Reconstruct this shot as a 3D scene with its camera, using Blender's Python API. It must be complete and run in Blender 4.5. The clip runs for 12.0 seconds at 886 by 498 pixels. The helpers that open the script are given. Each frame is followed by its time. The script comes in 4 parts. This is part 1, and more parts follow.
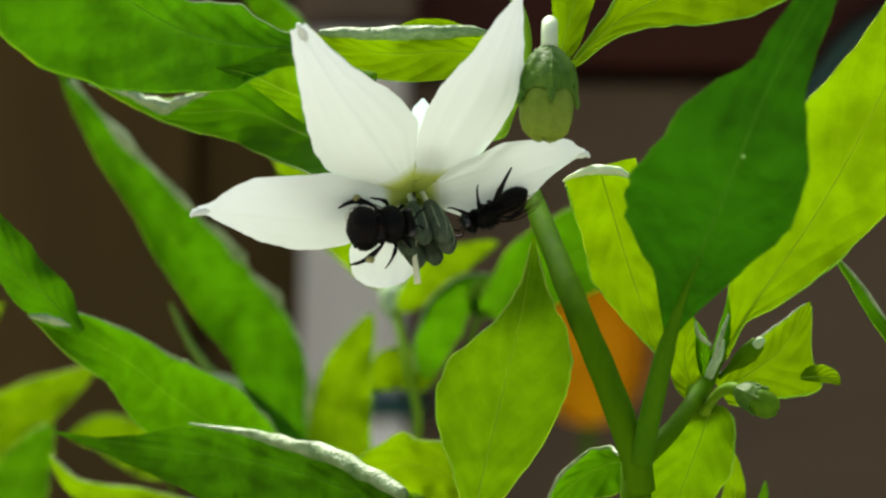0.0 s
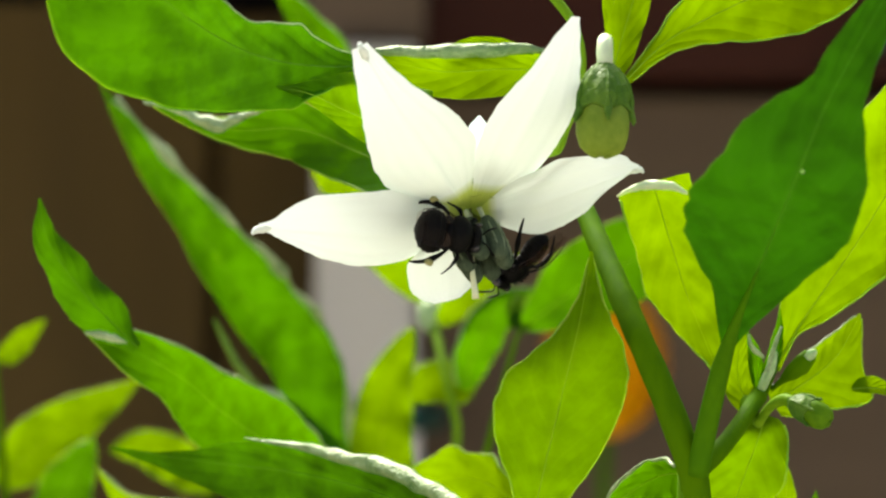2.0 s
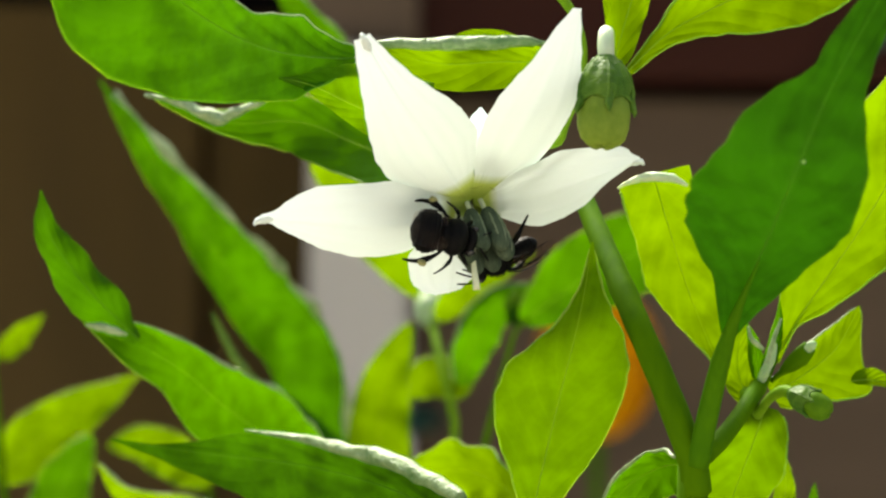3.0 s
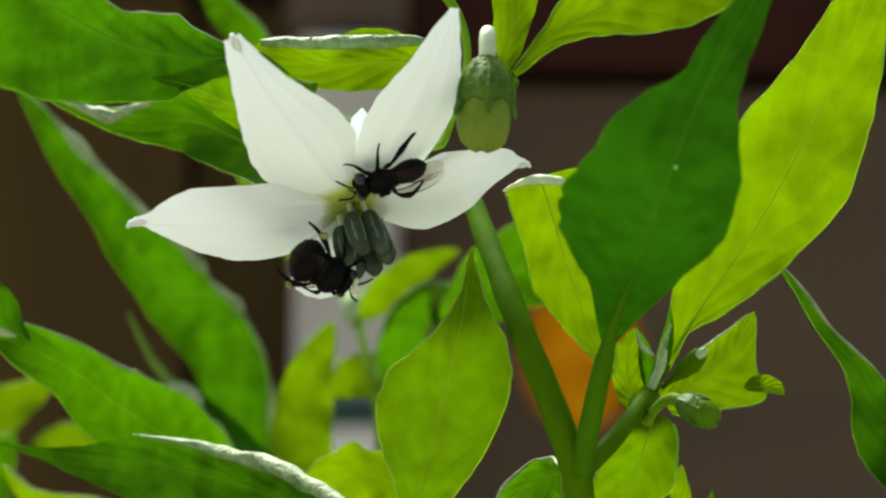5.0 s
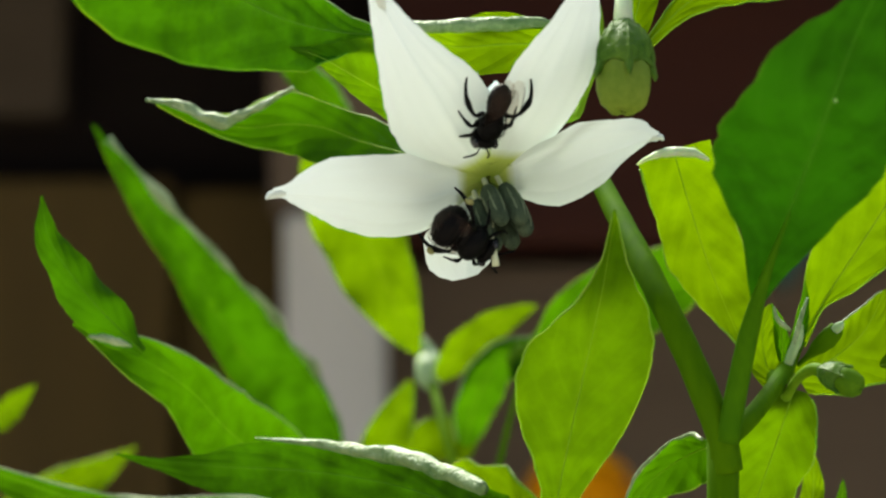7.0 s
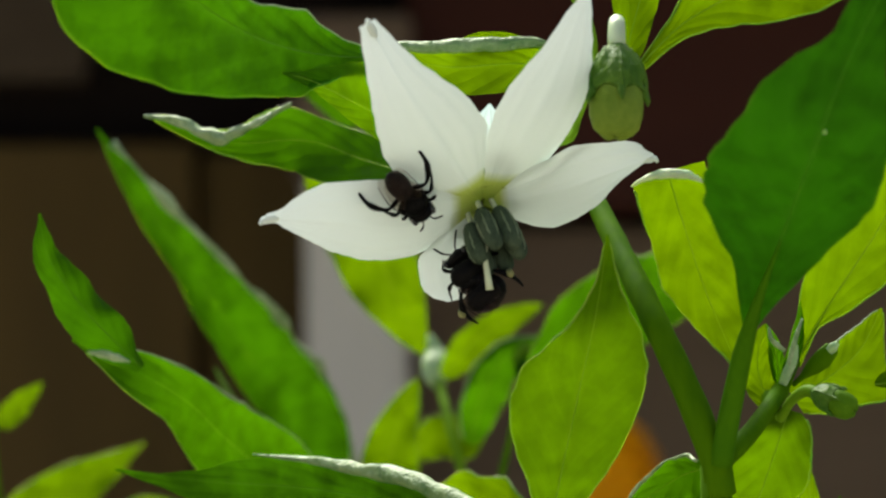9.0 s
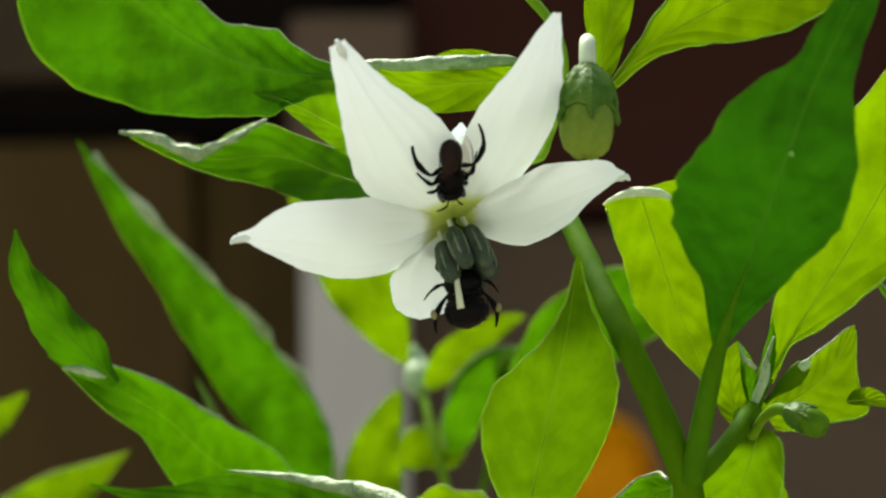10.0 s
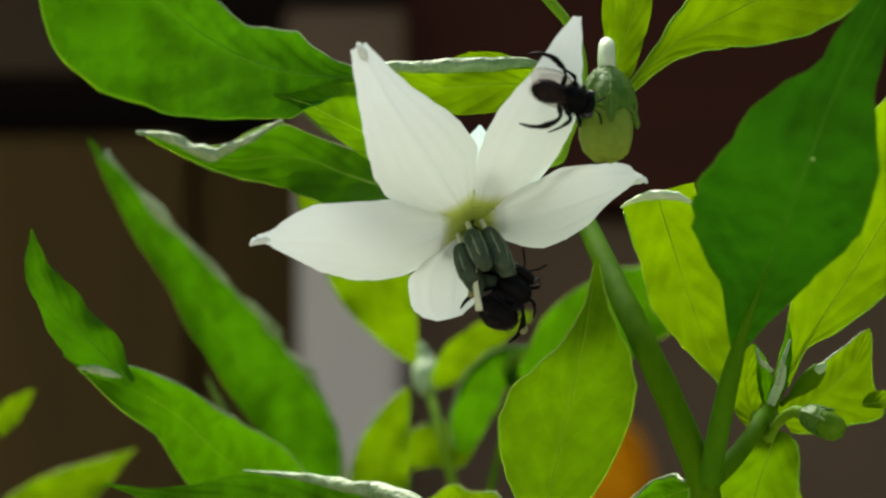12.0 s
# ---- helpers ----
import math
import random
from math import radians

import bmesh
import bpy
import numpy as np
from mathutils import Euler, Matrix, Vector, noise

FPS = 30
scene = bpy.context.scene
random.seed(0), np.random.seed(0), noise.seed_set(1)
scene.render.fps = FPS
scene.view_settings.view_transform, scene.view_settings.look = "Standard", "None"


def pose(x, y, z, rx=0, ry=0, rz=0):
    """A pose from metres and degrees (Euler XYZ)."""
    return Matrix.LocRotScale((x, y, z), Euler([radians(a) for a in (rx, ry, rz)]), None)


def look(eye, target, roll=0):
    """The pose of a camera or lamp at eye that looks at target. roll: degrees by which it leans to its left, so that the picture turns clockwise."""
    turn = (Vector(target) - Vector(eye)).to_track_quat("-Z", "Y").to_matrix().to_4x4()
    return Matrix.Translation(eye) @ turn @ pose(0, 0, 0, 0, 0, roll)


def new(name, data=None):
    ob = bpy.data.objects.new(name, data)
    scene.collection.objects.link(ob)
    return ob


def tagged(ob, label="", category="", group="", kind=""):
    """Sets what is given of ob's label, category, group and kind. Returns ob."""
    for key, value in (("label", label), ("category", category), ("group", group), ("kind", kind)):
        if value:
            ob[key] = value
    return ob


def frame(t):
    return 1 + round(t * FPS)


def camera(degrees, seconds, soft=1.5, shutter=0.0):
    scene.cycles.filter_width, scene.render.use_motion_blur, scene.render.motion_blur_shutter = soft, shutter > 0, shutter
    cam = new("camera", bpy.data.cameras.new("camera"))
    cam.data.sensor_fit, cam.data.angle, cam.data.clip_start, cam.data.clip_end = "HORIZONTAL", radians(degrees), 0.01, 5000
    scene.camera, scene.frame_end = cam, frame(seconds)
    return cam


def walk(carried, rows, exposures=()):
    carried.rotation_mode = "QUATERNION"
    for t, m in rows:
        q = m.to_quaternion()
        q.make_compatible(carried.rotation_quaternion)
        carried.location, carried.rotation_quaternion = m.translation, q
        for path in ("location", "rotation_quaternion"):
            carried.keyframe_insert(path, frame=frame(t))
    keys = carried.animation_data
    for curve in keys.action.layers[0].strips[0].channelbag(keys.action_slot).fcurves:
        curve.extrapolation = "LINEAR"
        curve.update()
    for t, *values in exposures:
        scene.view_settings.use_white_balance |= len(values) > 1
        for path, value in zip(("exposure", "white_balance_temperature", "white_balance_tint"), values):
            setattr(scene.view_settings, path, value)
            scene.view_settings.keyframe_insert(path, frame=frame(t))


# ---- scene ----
# the camera and its way ------------------------------------------------
cam = camera(14, 12.0, soft=2.3)
cam.data.dof.use_dof, cam.data.dof.focus_distance, cam.data.dof.aperture_fstop = True, 0.225, 64.0
walk(cam, [(t, look(eye, target, roll)) for t, eye, target, roll in (
    (0, (0.00079, -0.21645, 0.60101), (0.00077, -0.00145, 0.60105), 0.84),
    (0.5, (0.00018, -0.21718, 0.60185), (0.00000, -0.00218, 0.60153), 0.77),
    (1, (-0.00276, -0.21897, 0.60073), (-0.00270, -0.00397, 0.60176), 0.46),
    (1.5, (-0.00332, -0.21933, 0.60155), (-0.00334, -0.00433, 0.60227), 0.41),
    (2, (-0.00302, -0.21926, 0.60119), (-0.00281, -0.00426, 0.60194), 0.45),
    (2.5, (-0.00313, -0.21948, 0.60109), (-0.00255, -0.00448, 0.60202), 0.53),
    (2.7, (-0.00373, -0.21992, 0.60081), (-0.00296, -0.00493, 0.60180), 0.51),
    (4.3, (-0.00088, -0.21816, 0.59874), (-0.00033, -0.00316, 0.60039), 0.68),
    (4.5, (0.00097, -0.21550, 0.60070), (0.00106, -0.00050, 0.60054), 0.97),
    (5, (0.00530, -0.21555, 0.60159), (0.00451, -0.00056, 0.60174), 0.76),
    (5.5, (0.00280, -0.21641, 0.60068), (0.00147, -0.00141, 0.60155), 0.33),
    (6, (-0.00308, -0.21422, 0.59226), (-0.00262, 0.00063, 0.60035), 0.01),
    (6.5, (-0.00372, -0.21437, 0.59058), (-0.00262, 0.00028, 0.60271), -0.37),
    (7, (-0.00717, -0.21302, 0.58453), (-0.00398, 0.00141, 0.59975), -0.58),
    (7.2, (-0.00721, -0.21211, 0.58713), (-0.00398, 0.00241, 0.60122), -0.64),
    (9, (-0.00482, -0.21371, 0.58935), (-0.00356, 0.00096, 0.60121), -0.63),
    (9.5, (-0.00424, -0.21396, 0.58919), (-0.00335, 0.00074, 0.60050), -0.54),
    (10, (-0.00261, -0.21422, 0.59095), (-0.00180, 0.00048, 0.60231), -0.62),
    (10.5, (-0.00335, -0.21461, 0.59136), (-0.00173, 0.00008, 0.60264), -0.54),
    (11, (-0.00435, -0.21501, 0.59092), (-0.00258, -0.00032, 0.60227), -0.58),
    (11.5, (-0.00524, -0.21587, 0.59136), (-0.00317, -0.00118, 0.60258), -0.52),
    (12, (-0.00458, -0.21478, 0.59159), (-0.00295, -0.00006, 0.60244), -0.41),
)], exposures=[(0, 1.38, 6450, 1), (0.5, 1.52, 6550, 2), (1, 1.82, 6800, 4), (1.5, 1.40, 6450, 1), (2.0, 1.80, 6800, 4), (2.5, 1.77, 6800, 4), (4.5, 1.75, 6800, 4), (5, 1.28, 6450, 1), (5.5, 1.30, 6450, 1), (6, 1.70, 6800, 4), (6.5, 1.52, 6550, 2), (7, 1.38, 6450, 1), (9, 1.10, 6450, 1), (9.5, 1.08, 6450, 1), (10, 1.35, 6450, 1), (10.5, 1.58, 6650, 3), (11, 1.32, 6600, 2), (11.5, 1.18, 6450, 1), (12, 1.12, 6450, 1)])

# world, light -----------------------------------------------------------
SUN_ELEVATION, SUN_TURN = radians(54), radians(-22)
world = bpy.data.worlds.new("sky")
scene.world = world
world.use_nodes = True
wn = world.node_tree.nodes
sky = wn.new("ShaderNodeTexSky")
sky.sky_type, sky.sun_disc = "NISHITA", False
sky.sun_elevation, sky.sun_rotation = SUN_ELEVATION, SUN_TURN
sky.air_density, sky.dust_density, sky.ozone_density = 0.8, 7.0, 0.6
wn["Background"].inputs["Strength"].default_value = 0.11
world.node_tree.links.new(sky.outputs["Color"], wn["Background"].inputs["Color"])
sun = new("sun", bpy.data.lights.new("sun", "SUN"))
sun.data.energy, sun.data.angle, sun.data.color = 2.4, radians(24), (1.0, 0.96, 0.88)
sun_way = Vector((math.sin(SUN_TURN) * math.cos(SUN_ELEVATION), math.cos(SUN_TURN) * math.cos(SUN_ELEVATION), math.sin(SUN_ELEVATION)))
sun.matrix_world = look(sun_way * 3, (0, 0, 0))


# materials --------------------------------------------------------------
def material(name):
    m = bpy.data.materials.new(name)
    m.use_nodes = True
    nodes, links = m.node_tree.nodes, m.node_tree.links
    return m, nodes, links, nodes["Principled BSDF"], nodes["Material Output"]


def noise_tex(nodes, links, scale, detail=4.0, rough=0.6, coord="Object"):
    c = nodes.new("ShaderNodeTexCoord")
    n = nodes.new("ShaderNodeTexNoise")
    n.inputs["Scale"].default_value, n.inputs["Detail"].default_value, n.inputs["Roughness"].default_value = scale, detail, rough
    links.new(c.outputs[coord], n.inputs["Vector"])
    return n.outputs["Fac"]


def ramp(nodes, links, fac, stops):
    r = nodes.new("ShaderNodeValToRGB")
    while len(r.color_ramp.elements) < len(stops):
        r.color_ramp.elements.new(0.5)
    for e, (at, col) in zip(r.color_ramp.elements, stops):
        e.position, e.color = at, (*col, 1)
    links.new(fac, r.inputs["Fac"])
    return r.outputs["Color"]


def mathn(nodes, links, op, a, b=None, clamp=False):
    n = nodes.new("ShaderNodeMath")
    n.operation, n.use_clamp = op, clamp
    for i, v in enumerate((a, b)):
        if v is None:
            continue
        if isinstance(v, (int, float)):
            n.inputs[i].default_value = v
        else:
            links.new(v, n.inputs[i])
    return n.outputs[0]


def mixc(nodes, links, fac, a, b, blend="MIX"):
    n = nodes.new("ShaderNodeMix")
    n.data_type, n.blend_type = "RGBA", blend
    for sock, v in ((n.inputs["Factor"], fac), (n.inputs["A"], a), (n.inputs["B"], b)):
        if isinstance(v, (int, float)):
            sock.default_value = v
        elif isinstance(v, tuple):
            sock.default_value = (*v, 1)
        else:
            links.new(v, sock)
    return n.outputs["Result"]


def bumped(nodes, links, bsdf, height, strength, distance):
    b = nodes.new("ShaderNodeBump")
    b.inputs["Strength"].default_value, b.inputs["Distance"].default_value = strength, distance
    links.new(height, b.inputs["Height"])
    links.new(b.outputs["Normal"], bsdf.inputs["Normal"])
    return b.outputs["Normal"]


def leaf_material(name, dark, light, glow, through_share, rough=0.42, mottle=0.72):
    """Thin green blade: a waxy face, side veins in the blade's own u, v, and light that passes through."""
    m, n, l, bsdf, out = material(name)
    uv = n.new("ShaderNodeUVMap")
    uv.uv_map = "blade"
    sep = n.new("ShaderNodeSeparateXYZ")
    l.new(uv.outputs["UV"], sep.inputs[0])
    u, v = sep.outputs[0], sep.outputs[1]
    side = mathn(n, l, "ABSOLUTE", mathn(n, l, "SUBTRACT", v, 0.5))
    slant = mathn(n, l, "SUBTRACT", mathn(n, l, "MULTIPLY", u, 7.0), mathn(n, l, "MULTIPLY", side, 4.2))
    wob = mathn(n, l, "MULTIPLY", noise_tex(n, l, 240, 3), 0.5)
    ph = mathn(n, l, "FRACT", mathn(n, l, "ADD", slant, wob))
    vein = mathn(n, l, "SUBTRACT", 1.0, mathn(n, l, "MULTIPLY", mathn(n, l, "ABSOLUTE", mathn(n, l, "SUBTRACT", ph, 0.5)), 9.0), True)
    mid = mathn(n, l, "SUBTRACT", 1.0, mathn(n, l, "MULTIPLY", side, 26.0), True)
    veins = mathn(n, l, "MAXIMUM", mathn(n, l, "MULTIPLY", vein, 0.3), mid)
    info = n.new("ShaderNodeObjectInfo")
    grain = noise_tex(n, l, 900, 5)
    patch = mathn(n, l, "ADD", mathn(n, l, "MULTIPLY", noise_tex(n, l, 130, 4), 0.5), mathn(n, l, "MULTIPLY", noise_tex(n, l, 560, 3), 0.5))
    quilt = mathn(n, l, "MULTIPLY", mathn(n, l, "ABSOLUTE", mathn(n, l, "SUBTRACT", ph, 0.5)), 2.0)
    quilt = mathn(n, l, "MULTIPLY", mathn(n, l, "POWER", quilt, 1.6), mathn(n, l, "MULTIPLY", side, 5.0, True))
    patch = mathn(n, l, "ADD", mathn(n, l, "MULTIPLY", patch, 0.8), mathn(n, l, "SUBTRACT", 0.12, mathn(n, l, "MULTIPLY", quilt, 0.035)))
    base = mixc(n, l, patch, dark, light)
    base = mixc(n, l, mathn(n, l, "MULTIPLY", veins, 0.3), base, tuple(min(1, c * 1.7 + 0.01) for c in light))
    hsv = n.new("ShaderNodeHueSaturation")
    l.new(mathn(n, l, "ADD", 0.49, mathn(n, l, "MULTIPLY", info.outputs["Random"], 0.02)), hsv.inputs["Hue"])
    l.new(mathn(n, l, "ADD", 0.85, mathn(n, l, "MULTIPLY", info.outputs["Random"], 0.3)), hsv.inputs["Value"])
    l.new(base, hsv.inputs["Color"])
    l.new(hsv.outputs["Color"], bsdf.inputs["Base Color"])
    l.new(mathn(n, l, "ADD", rough - 0.08, mathn(n, l, "MULTIPLY", grain, 0.2)), bsdf.inputs["Roughness"])
    bsdf.inputs["Specular IOR Level"].default_value = 0.03
    pucker = mathn(n, l, "ADD", mathn(n, l, "MULTIPLY", quilt, -0.05), mathn(n, l, "MULTIPLY", noise_tex(n, l, 230, 1.6, 0.5), 1.8))
    pucker = mathn(n, l, "ADD", pucker, mathn(n, l, "MULTIPLY", grain, 0.05))
    nor = bumped(n, l, bsdf, pucker, 0.8, 0.0008)
    tr = n.new("ShaderNodeBsdfTranslucent")
    gcol = mixc(n, l, ramp(n, l, patch, [(0.43, (0, 0, 0)), (0.57, (1, 1, 1))]), tuple(c * mottle for c in glow), tuple(c * (1.62 - 0.86 * mottle) for c in glow))
    gcol = mixc(n, l, mathn(n, l, "MULTIPLY", veins, 0.16), gcol, (glow[0] * 1.5 + 0.02, glow[1] * 1.3 + 0.02, glow[2] + 0.004))
    margin = mathn(n, l, "MULTIPLY", mathn(n, l, "SUBTRACT", side, 0.482), 60.0, True)
    gcol = mixc(n, l, mathn(n, l, "MULTIPLY", margin, 0.5), gcol, (glow[0] * 1.5 + 0.05, glow[1] * 1.4 + 0.05, 0.008))
    l.new(gcol, tr.inputs["Color"])
    l.new(nor, tr.inputs["Normal"])
    mix = n.new("ShaderNodeMixShader")
    mix.inputs[0].default_value = through_share
    l.new(bsdf.outputs[0], mix.inputs[1])
    l.new(tr.outputs[0], mix.inputs[2])
    l.new(mix.outputs[0], out.inputs["Surface"])
    return m


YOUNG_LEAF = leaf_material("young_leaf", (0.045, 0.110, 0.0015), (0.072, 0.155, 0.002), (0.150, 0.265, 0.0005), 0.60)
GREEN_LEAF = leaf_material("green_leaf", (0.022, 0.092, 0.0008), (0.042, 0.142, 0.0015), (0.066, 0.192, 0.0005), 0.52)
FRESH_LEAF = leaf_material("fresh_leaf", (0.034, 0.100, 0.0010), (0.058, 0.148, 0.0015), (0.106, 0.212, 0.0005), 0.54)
# deeper green of older leaves, plus shade on blades turned from the light
DEEP_SHADED_LEAF = leaf_material("deep_shaded_leaf", (0.012, 0.056, 0.0008), (0.026, 0.094, 0.0015), (0.040, 0.128, 0.0005), 0.52, mottle=0.58)
# darkest copy: the front leaf's shade is put into its colour and glow
DARK_SHADED_LEAF = leaf_material("dark_shaded_leaf", (0.006, 0.032, 0.0012), (0.012, 0.047, 0.002), (0.020, 0.098, 0.0008), 0.38, mottle=0.66)


def petal_material():
    m, n, l, bsdf, out = material("white_petal")
    uv = n.new("ShaderNodeUVMap")
    uv.uv_map = "blade"
    sep = n.new("ShaderNodeSeparateXYZ")
    l.new(uv.outputs["UV"], sep.inputs[0])
    # yellow-green heart of the flower, then white with faint lengthwise nerves
    col = ramp(n, l, sep.outputs[0], [(0.0, (0.22, 0.32, 0.02)), (0.09, (0.38, 0.47, 0.08)), (0.145, (0.65, 0.74, 0.67)), (1.0, (0.665, 0.75, 0.755))])
    nerve = n.new("ShaderNodeTexWave")
    nerve.wave_type, nerve.bands_direction = "BANDS", "Y"
    nerve.inputs["Scale"].default_value, nerve.inputs["Distortion"].default_value = 2.2, 1.2
    l.new(uv.outputs["UV"], nerve.inputs["Vector"])
    col = mixc(n, l, mathn(n, l, "MULTIPLY", nerve.outputs["Fac"], 0.02), col, (0.71, 0.79, 0.79))
    l.new(col, bsdf.inputs["Base Color"])
    bsdf.inputs["Roughness"].default_value = 0.55
    bsdf.inputs["Specular IOR Level"].default_value = 0.3
    h = mathn(n, l, "ADD", mathn(n, l, "MULTIPLY", nerve.outputs["Fac"], 0.6), mathn(n, l, "MULTIPLY", noise_tex(n, l, 700, 3), 0.5))
    nor = bumped(n, l, bsdf, h, 0.09, 0.0004)
    tr = n.new("ShaderNodeBsdfTranslucent")
    l.new(col, tr.inputs["Color"])
    l.new(nor, tr.inputs["Normal"])
    mix = n.new("ShaderNodeMixShader")
    mix.inputs[0].default_value = 0.11
    l.new(bsdf.outputs[0], mix.inputs[1])
    l.new(tr.outputs[0], mix.inputs[2])
    l.new(mix.outputs[0], out.inputs["Surface"])
    return m


def plain_material(name, dark, light, scale, rough, bump=0.3, dist=0.0003, metal=0.0, stretch=None, sub=0.0, spec=0.5):
    m, n, l, bsdf, out = material(name)
    c = n.new("ShaderNodeTexCoord")
    mp = n.new("ShaderNodeMapping")
    mp.inputs["Scale"].default_value = stretch or (1, 1, 1)
    l.new(c.outputs["Object"], mp.inputs["Vector"])
    a = n.new("ShaderNodeTexNoise")
    a.inputs["Scale"].default_value, a.inputs["Detail"].default_value = scale, 5
    b = n.new("ShaderNodeTexNoise")
    b.inputs["Scale"].default_value, b.inputs["Detail"].default_value = scale * 6, 4
    l.new(mp.outputs[0], a.inputs["Vector"])
    l.new(mp.outputs[0], b.inputs["Vector"])
    f = mathn(n, l, "ADD", mathn(n, l, "MULTIPLY", a.outputs["Fac"], 0.65), mathn(n, l, "MULTIPLY", b.outputs["Fac"], 0.35))
    l.new(ramp(n, l, f, [(0.3, dark), (0.7, light)]), bsdf.inputs["Base Color"])
    l.new(mathn(n, l, "ADD", rough - 0.1, mathn(n, l, "MULTIPLY", b.outputs["Fac"], 0.2)), bsdf.inputs["Roughness"])
    bsdf.inputs["Metallic"].default_value = metal
    bsdf.inputs["Specular IOR Level"].default_value = spec
    if sub:
        bsdf.inputs["Subsurface Weight"].default_value = sub
        bsdf.inputs["Subsurface Radius"].default_value = (0.0006, 0.0009, 0.0002)
        bsdf.inputs["Subsurface Scale"].default_value = 1.0
    bumped(n, l, bsdf, f, bump, dist)
    return m


PETAL = petal_material()
STEM = plain_material("green_stem", (0.036, 0.100, 0.0), (0.070, 0.155, 0.0004), 300, 0.65, 0.4, 0.0002, stretch=(1, 1, 0.2), spec=0.03)
PETIOLE = plain_material("leaf_stalk", (0.030, 0.100, 0.001), (0.055, 0.145, 0.002), 300, 0.65, 0.4, 0.0002, stretch=(1, 1, 0.2), spec=0.03)
PEDUNCLE = plain_material("flower_stalk", (0.08, 0.18, 0.003), (0.16, 0.28, 0.012), 300, 0.6, 0.4, 0.0002, stretch=(1, 1, 0.2), spec=0.05)
HEART = plain_material("flower_heart", (0.16, 0.23, 0.015), (0.27, 0.33, 0.04), 700, 0.5, 0.4, 0.0003, sub=0.2)
# the sky's sheen on rolled leaf edges is put into these two pale colours
SHEEN_RIM = plain_material("sky_sheen_rim", (0.06, 0.15, 0.02), (0.36, 0.44, 0.23), 520, 0.45, 1.0, 0.0005)
SHEEN_ROLL = plain_material("sky_sheen_leaf_edge", (0.035, 0.12, 0.008), (0.27, 0.36, 0.15), 420, 0.5, 1.0, 0.0006)
# rim light on flat leaf edges, painted as a paler green
MARGIN = plain_material("leaf_margin", (0.05, 0.13, 0.003), (0.14, 0.23, 0.014), 300, 0.5, 0.5, 0.0002, sub=0.3, spec=0.3)
RIB = plain_material("leaf_rib", (0.10, 0.20, 0.004), (0.16, 0.28, 0.012), 300, 0.55, 0.4, 0.0002, sub=0.3, spec=0.1)
DARK_RIB = plain_material("dark_leaf_rib", (0.03, 0.10, 0.002), (0.05, 0.14, 0.004), 300, 0.55, 0.4, 0.0002, sub=0.3, spec=0.1)
CALYX = plain_material("bud_calyx", (0.026, 0.090, 0.004), (0.110, 0.200, 0.020), 450, 0.45, 1.0, 0.0006, spec=0.12)
BUD = plain_material("bud_petals", (0.10, 0.17, 0.012), (0.21, 0.28, 0.035), 300, 0.55, 0.5, 0.0004, spec=0.1)
PALE_BUD = plain_material("pale_bud", (0.22, 0.34, 0.14), (0.38, 0.50, 0.26), 260, 0.5, 0.3, 0.0003, sub=0.3)
PALE_STALK = plain_material("pale_stalk", (0.38, 0.46, 0.26), (0.55, 0.62, 0.42), 300, 0.45, 0.2, 0.0002, sub=0.3)
GREEN_BUD = plain_material("green_bud", (0.035, 0.10, 0.002), (0.10, 0.20, 0.005), 350, 0.6, 0.5, 0.0003, spec=0.06)
ANTHER = plain_material("anther", (0.022, 0.036, 0.020), (0.080, 0.105, 0.062), 1400, 0.85, 0.8, 0.0002, stretch=(1, 1, 0.25), spec=0.1)
SEAM = plain_material("anther_seam", (0.10, 0.13, 0.07), (0.20, 0.23, 0.14), 900, 0.7, spec=0.1)
PETAL_TIP = plain_material("petal_tip", (0.58, 0.64, 0.57), (0.68, 0.74, 0.67), 500, 0.7, 0.3, 0.0002, spec=0.05)
STYLE = plain_material("style", (0.46, 0.50, 0.30), (0.62, 0.65, 0.44), 900, 0.5)
BEE = plain_material("bee_body", (0.0015, 0.0015, 0.0015), (0.0045, 0.004, 0.0035), 2500, 0.5, 0.6, 0.00006, spec=0.06)
BEE_BROWN = plain_material("bee_abdomen", (0.0016, 0.0013, 0.0012), (0.0046, 0.003, 0.0024), 900, 0.5, 0.4, 0.00005, spec=0.07)
BEE_EYE = plain_material("bee_eye", (0.006, 0.006, 0.007), (0.02, 0.018, 0.018), 4000, 0.2)
POLLEN = plain_material("pollen", (0.16, 0.16, 0.05), (0.26, 0.25, 0.09), 2500, 0.85, 0.8, 0.0001)


def wing_material():
    m, n, l, bsdf, out = material("bee_wing")
    bsdf.inputs["Base Color"].default_value = (0.06, 0.035, 0.025, 1)
    bsdf.inputs["Roughness"].default_value = 0.25
    tp = n.new("ShaderNodeBsdfTransparent")
    tp.inputs["Color"].default_value = (0.92, 0.88, 0.84, 1)
    mix = n.new("ShaderNodeMixShader")
    l.new(mathn(n, l, "ADD", 0.04, mathn(n, l, "MULTIPLY", noise_tex(n, l, 1500, 3), 0.12)), mix.inputs[0])
    l.new(tp.outputs[0], mix.inputs[1])
    l.new(bsdf.outputs[0], mix.inputs[2])
    l.new(mix.outputs[0], out.inputs["Surface"])
    return m


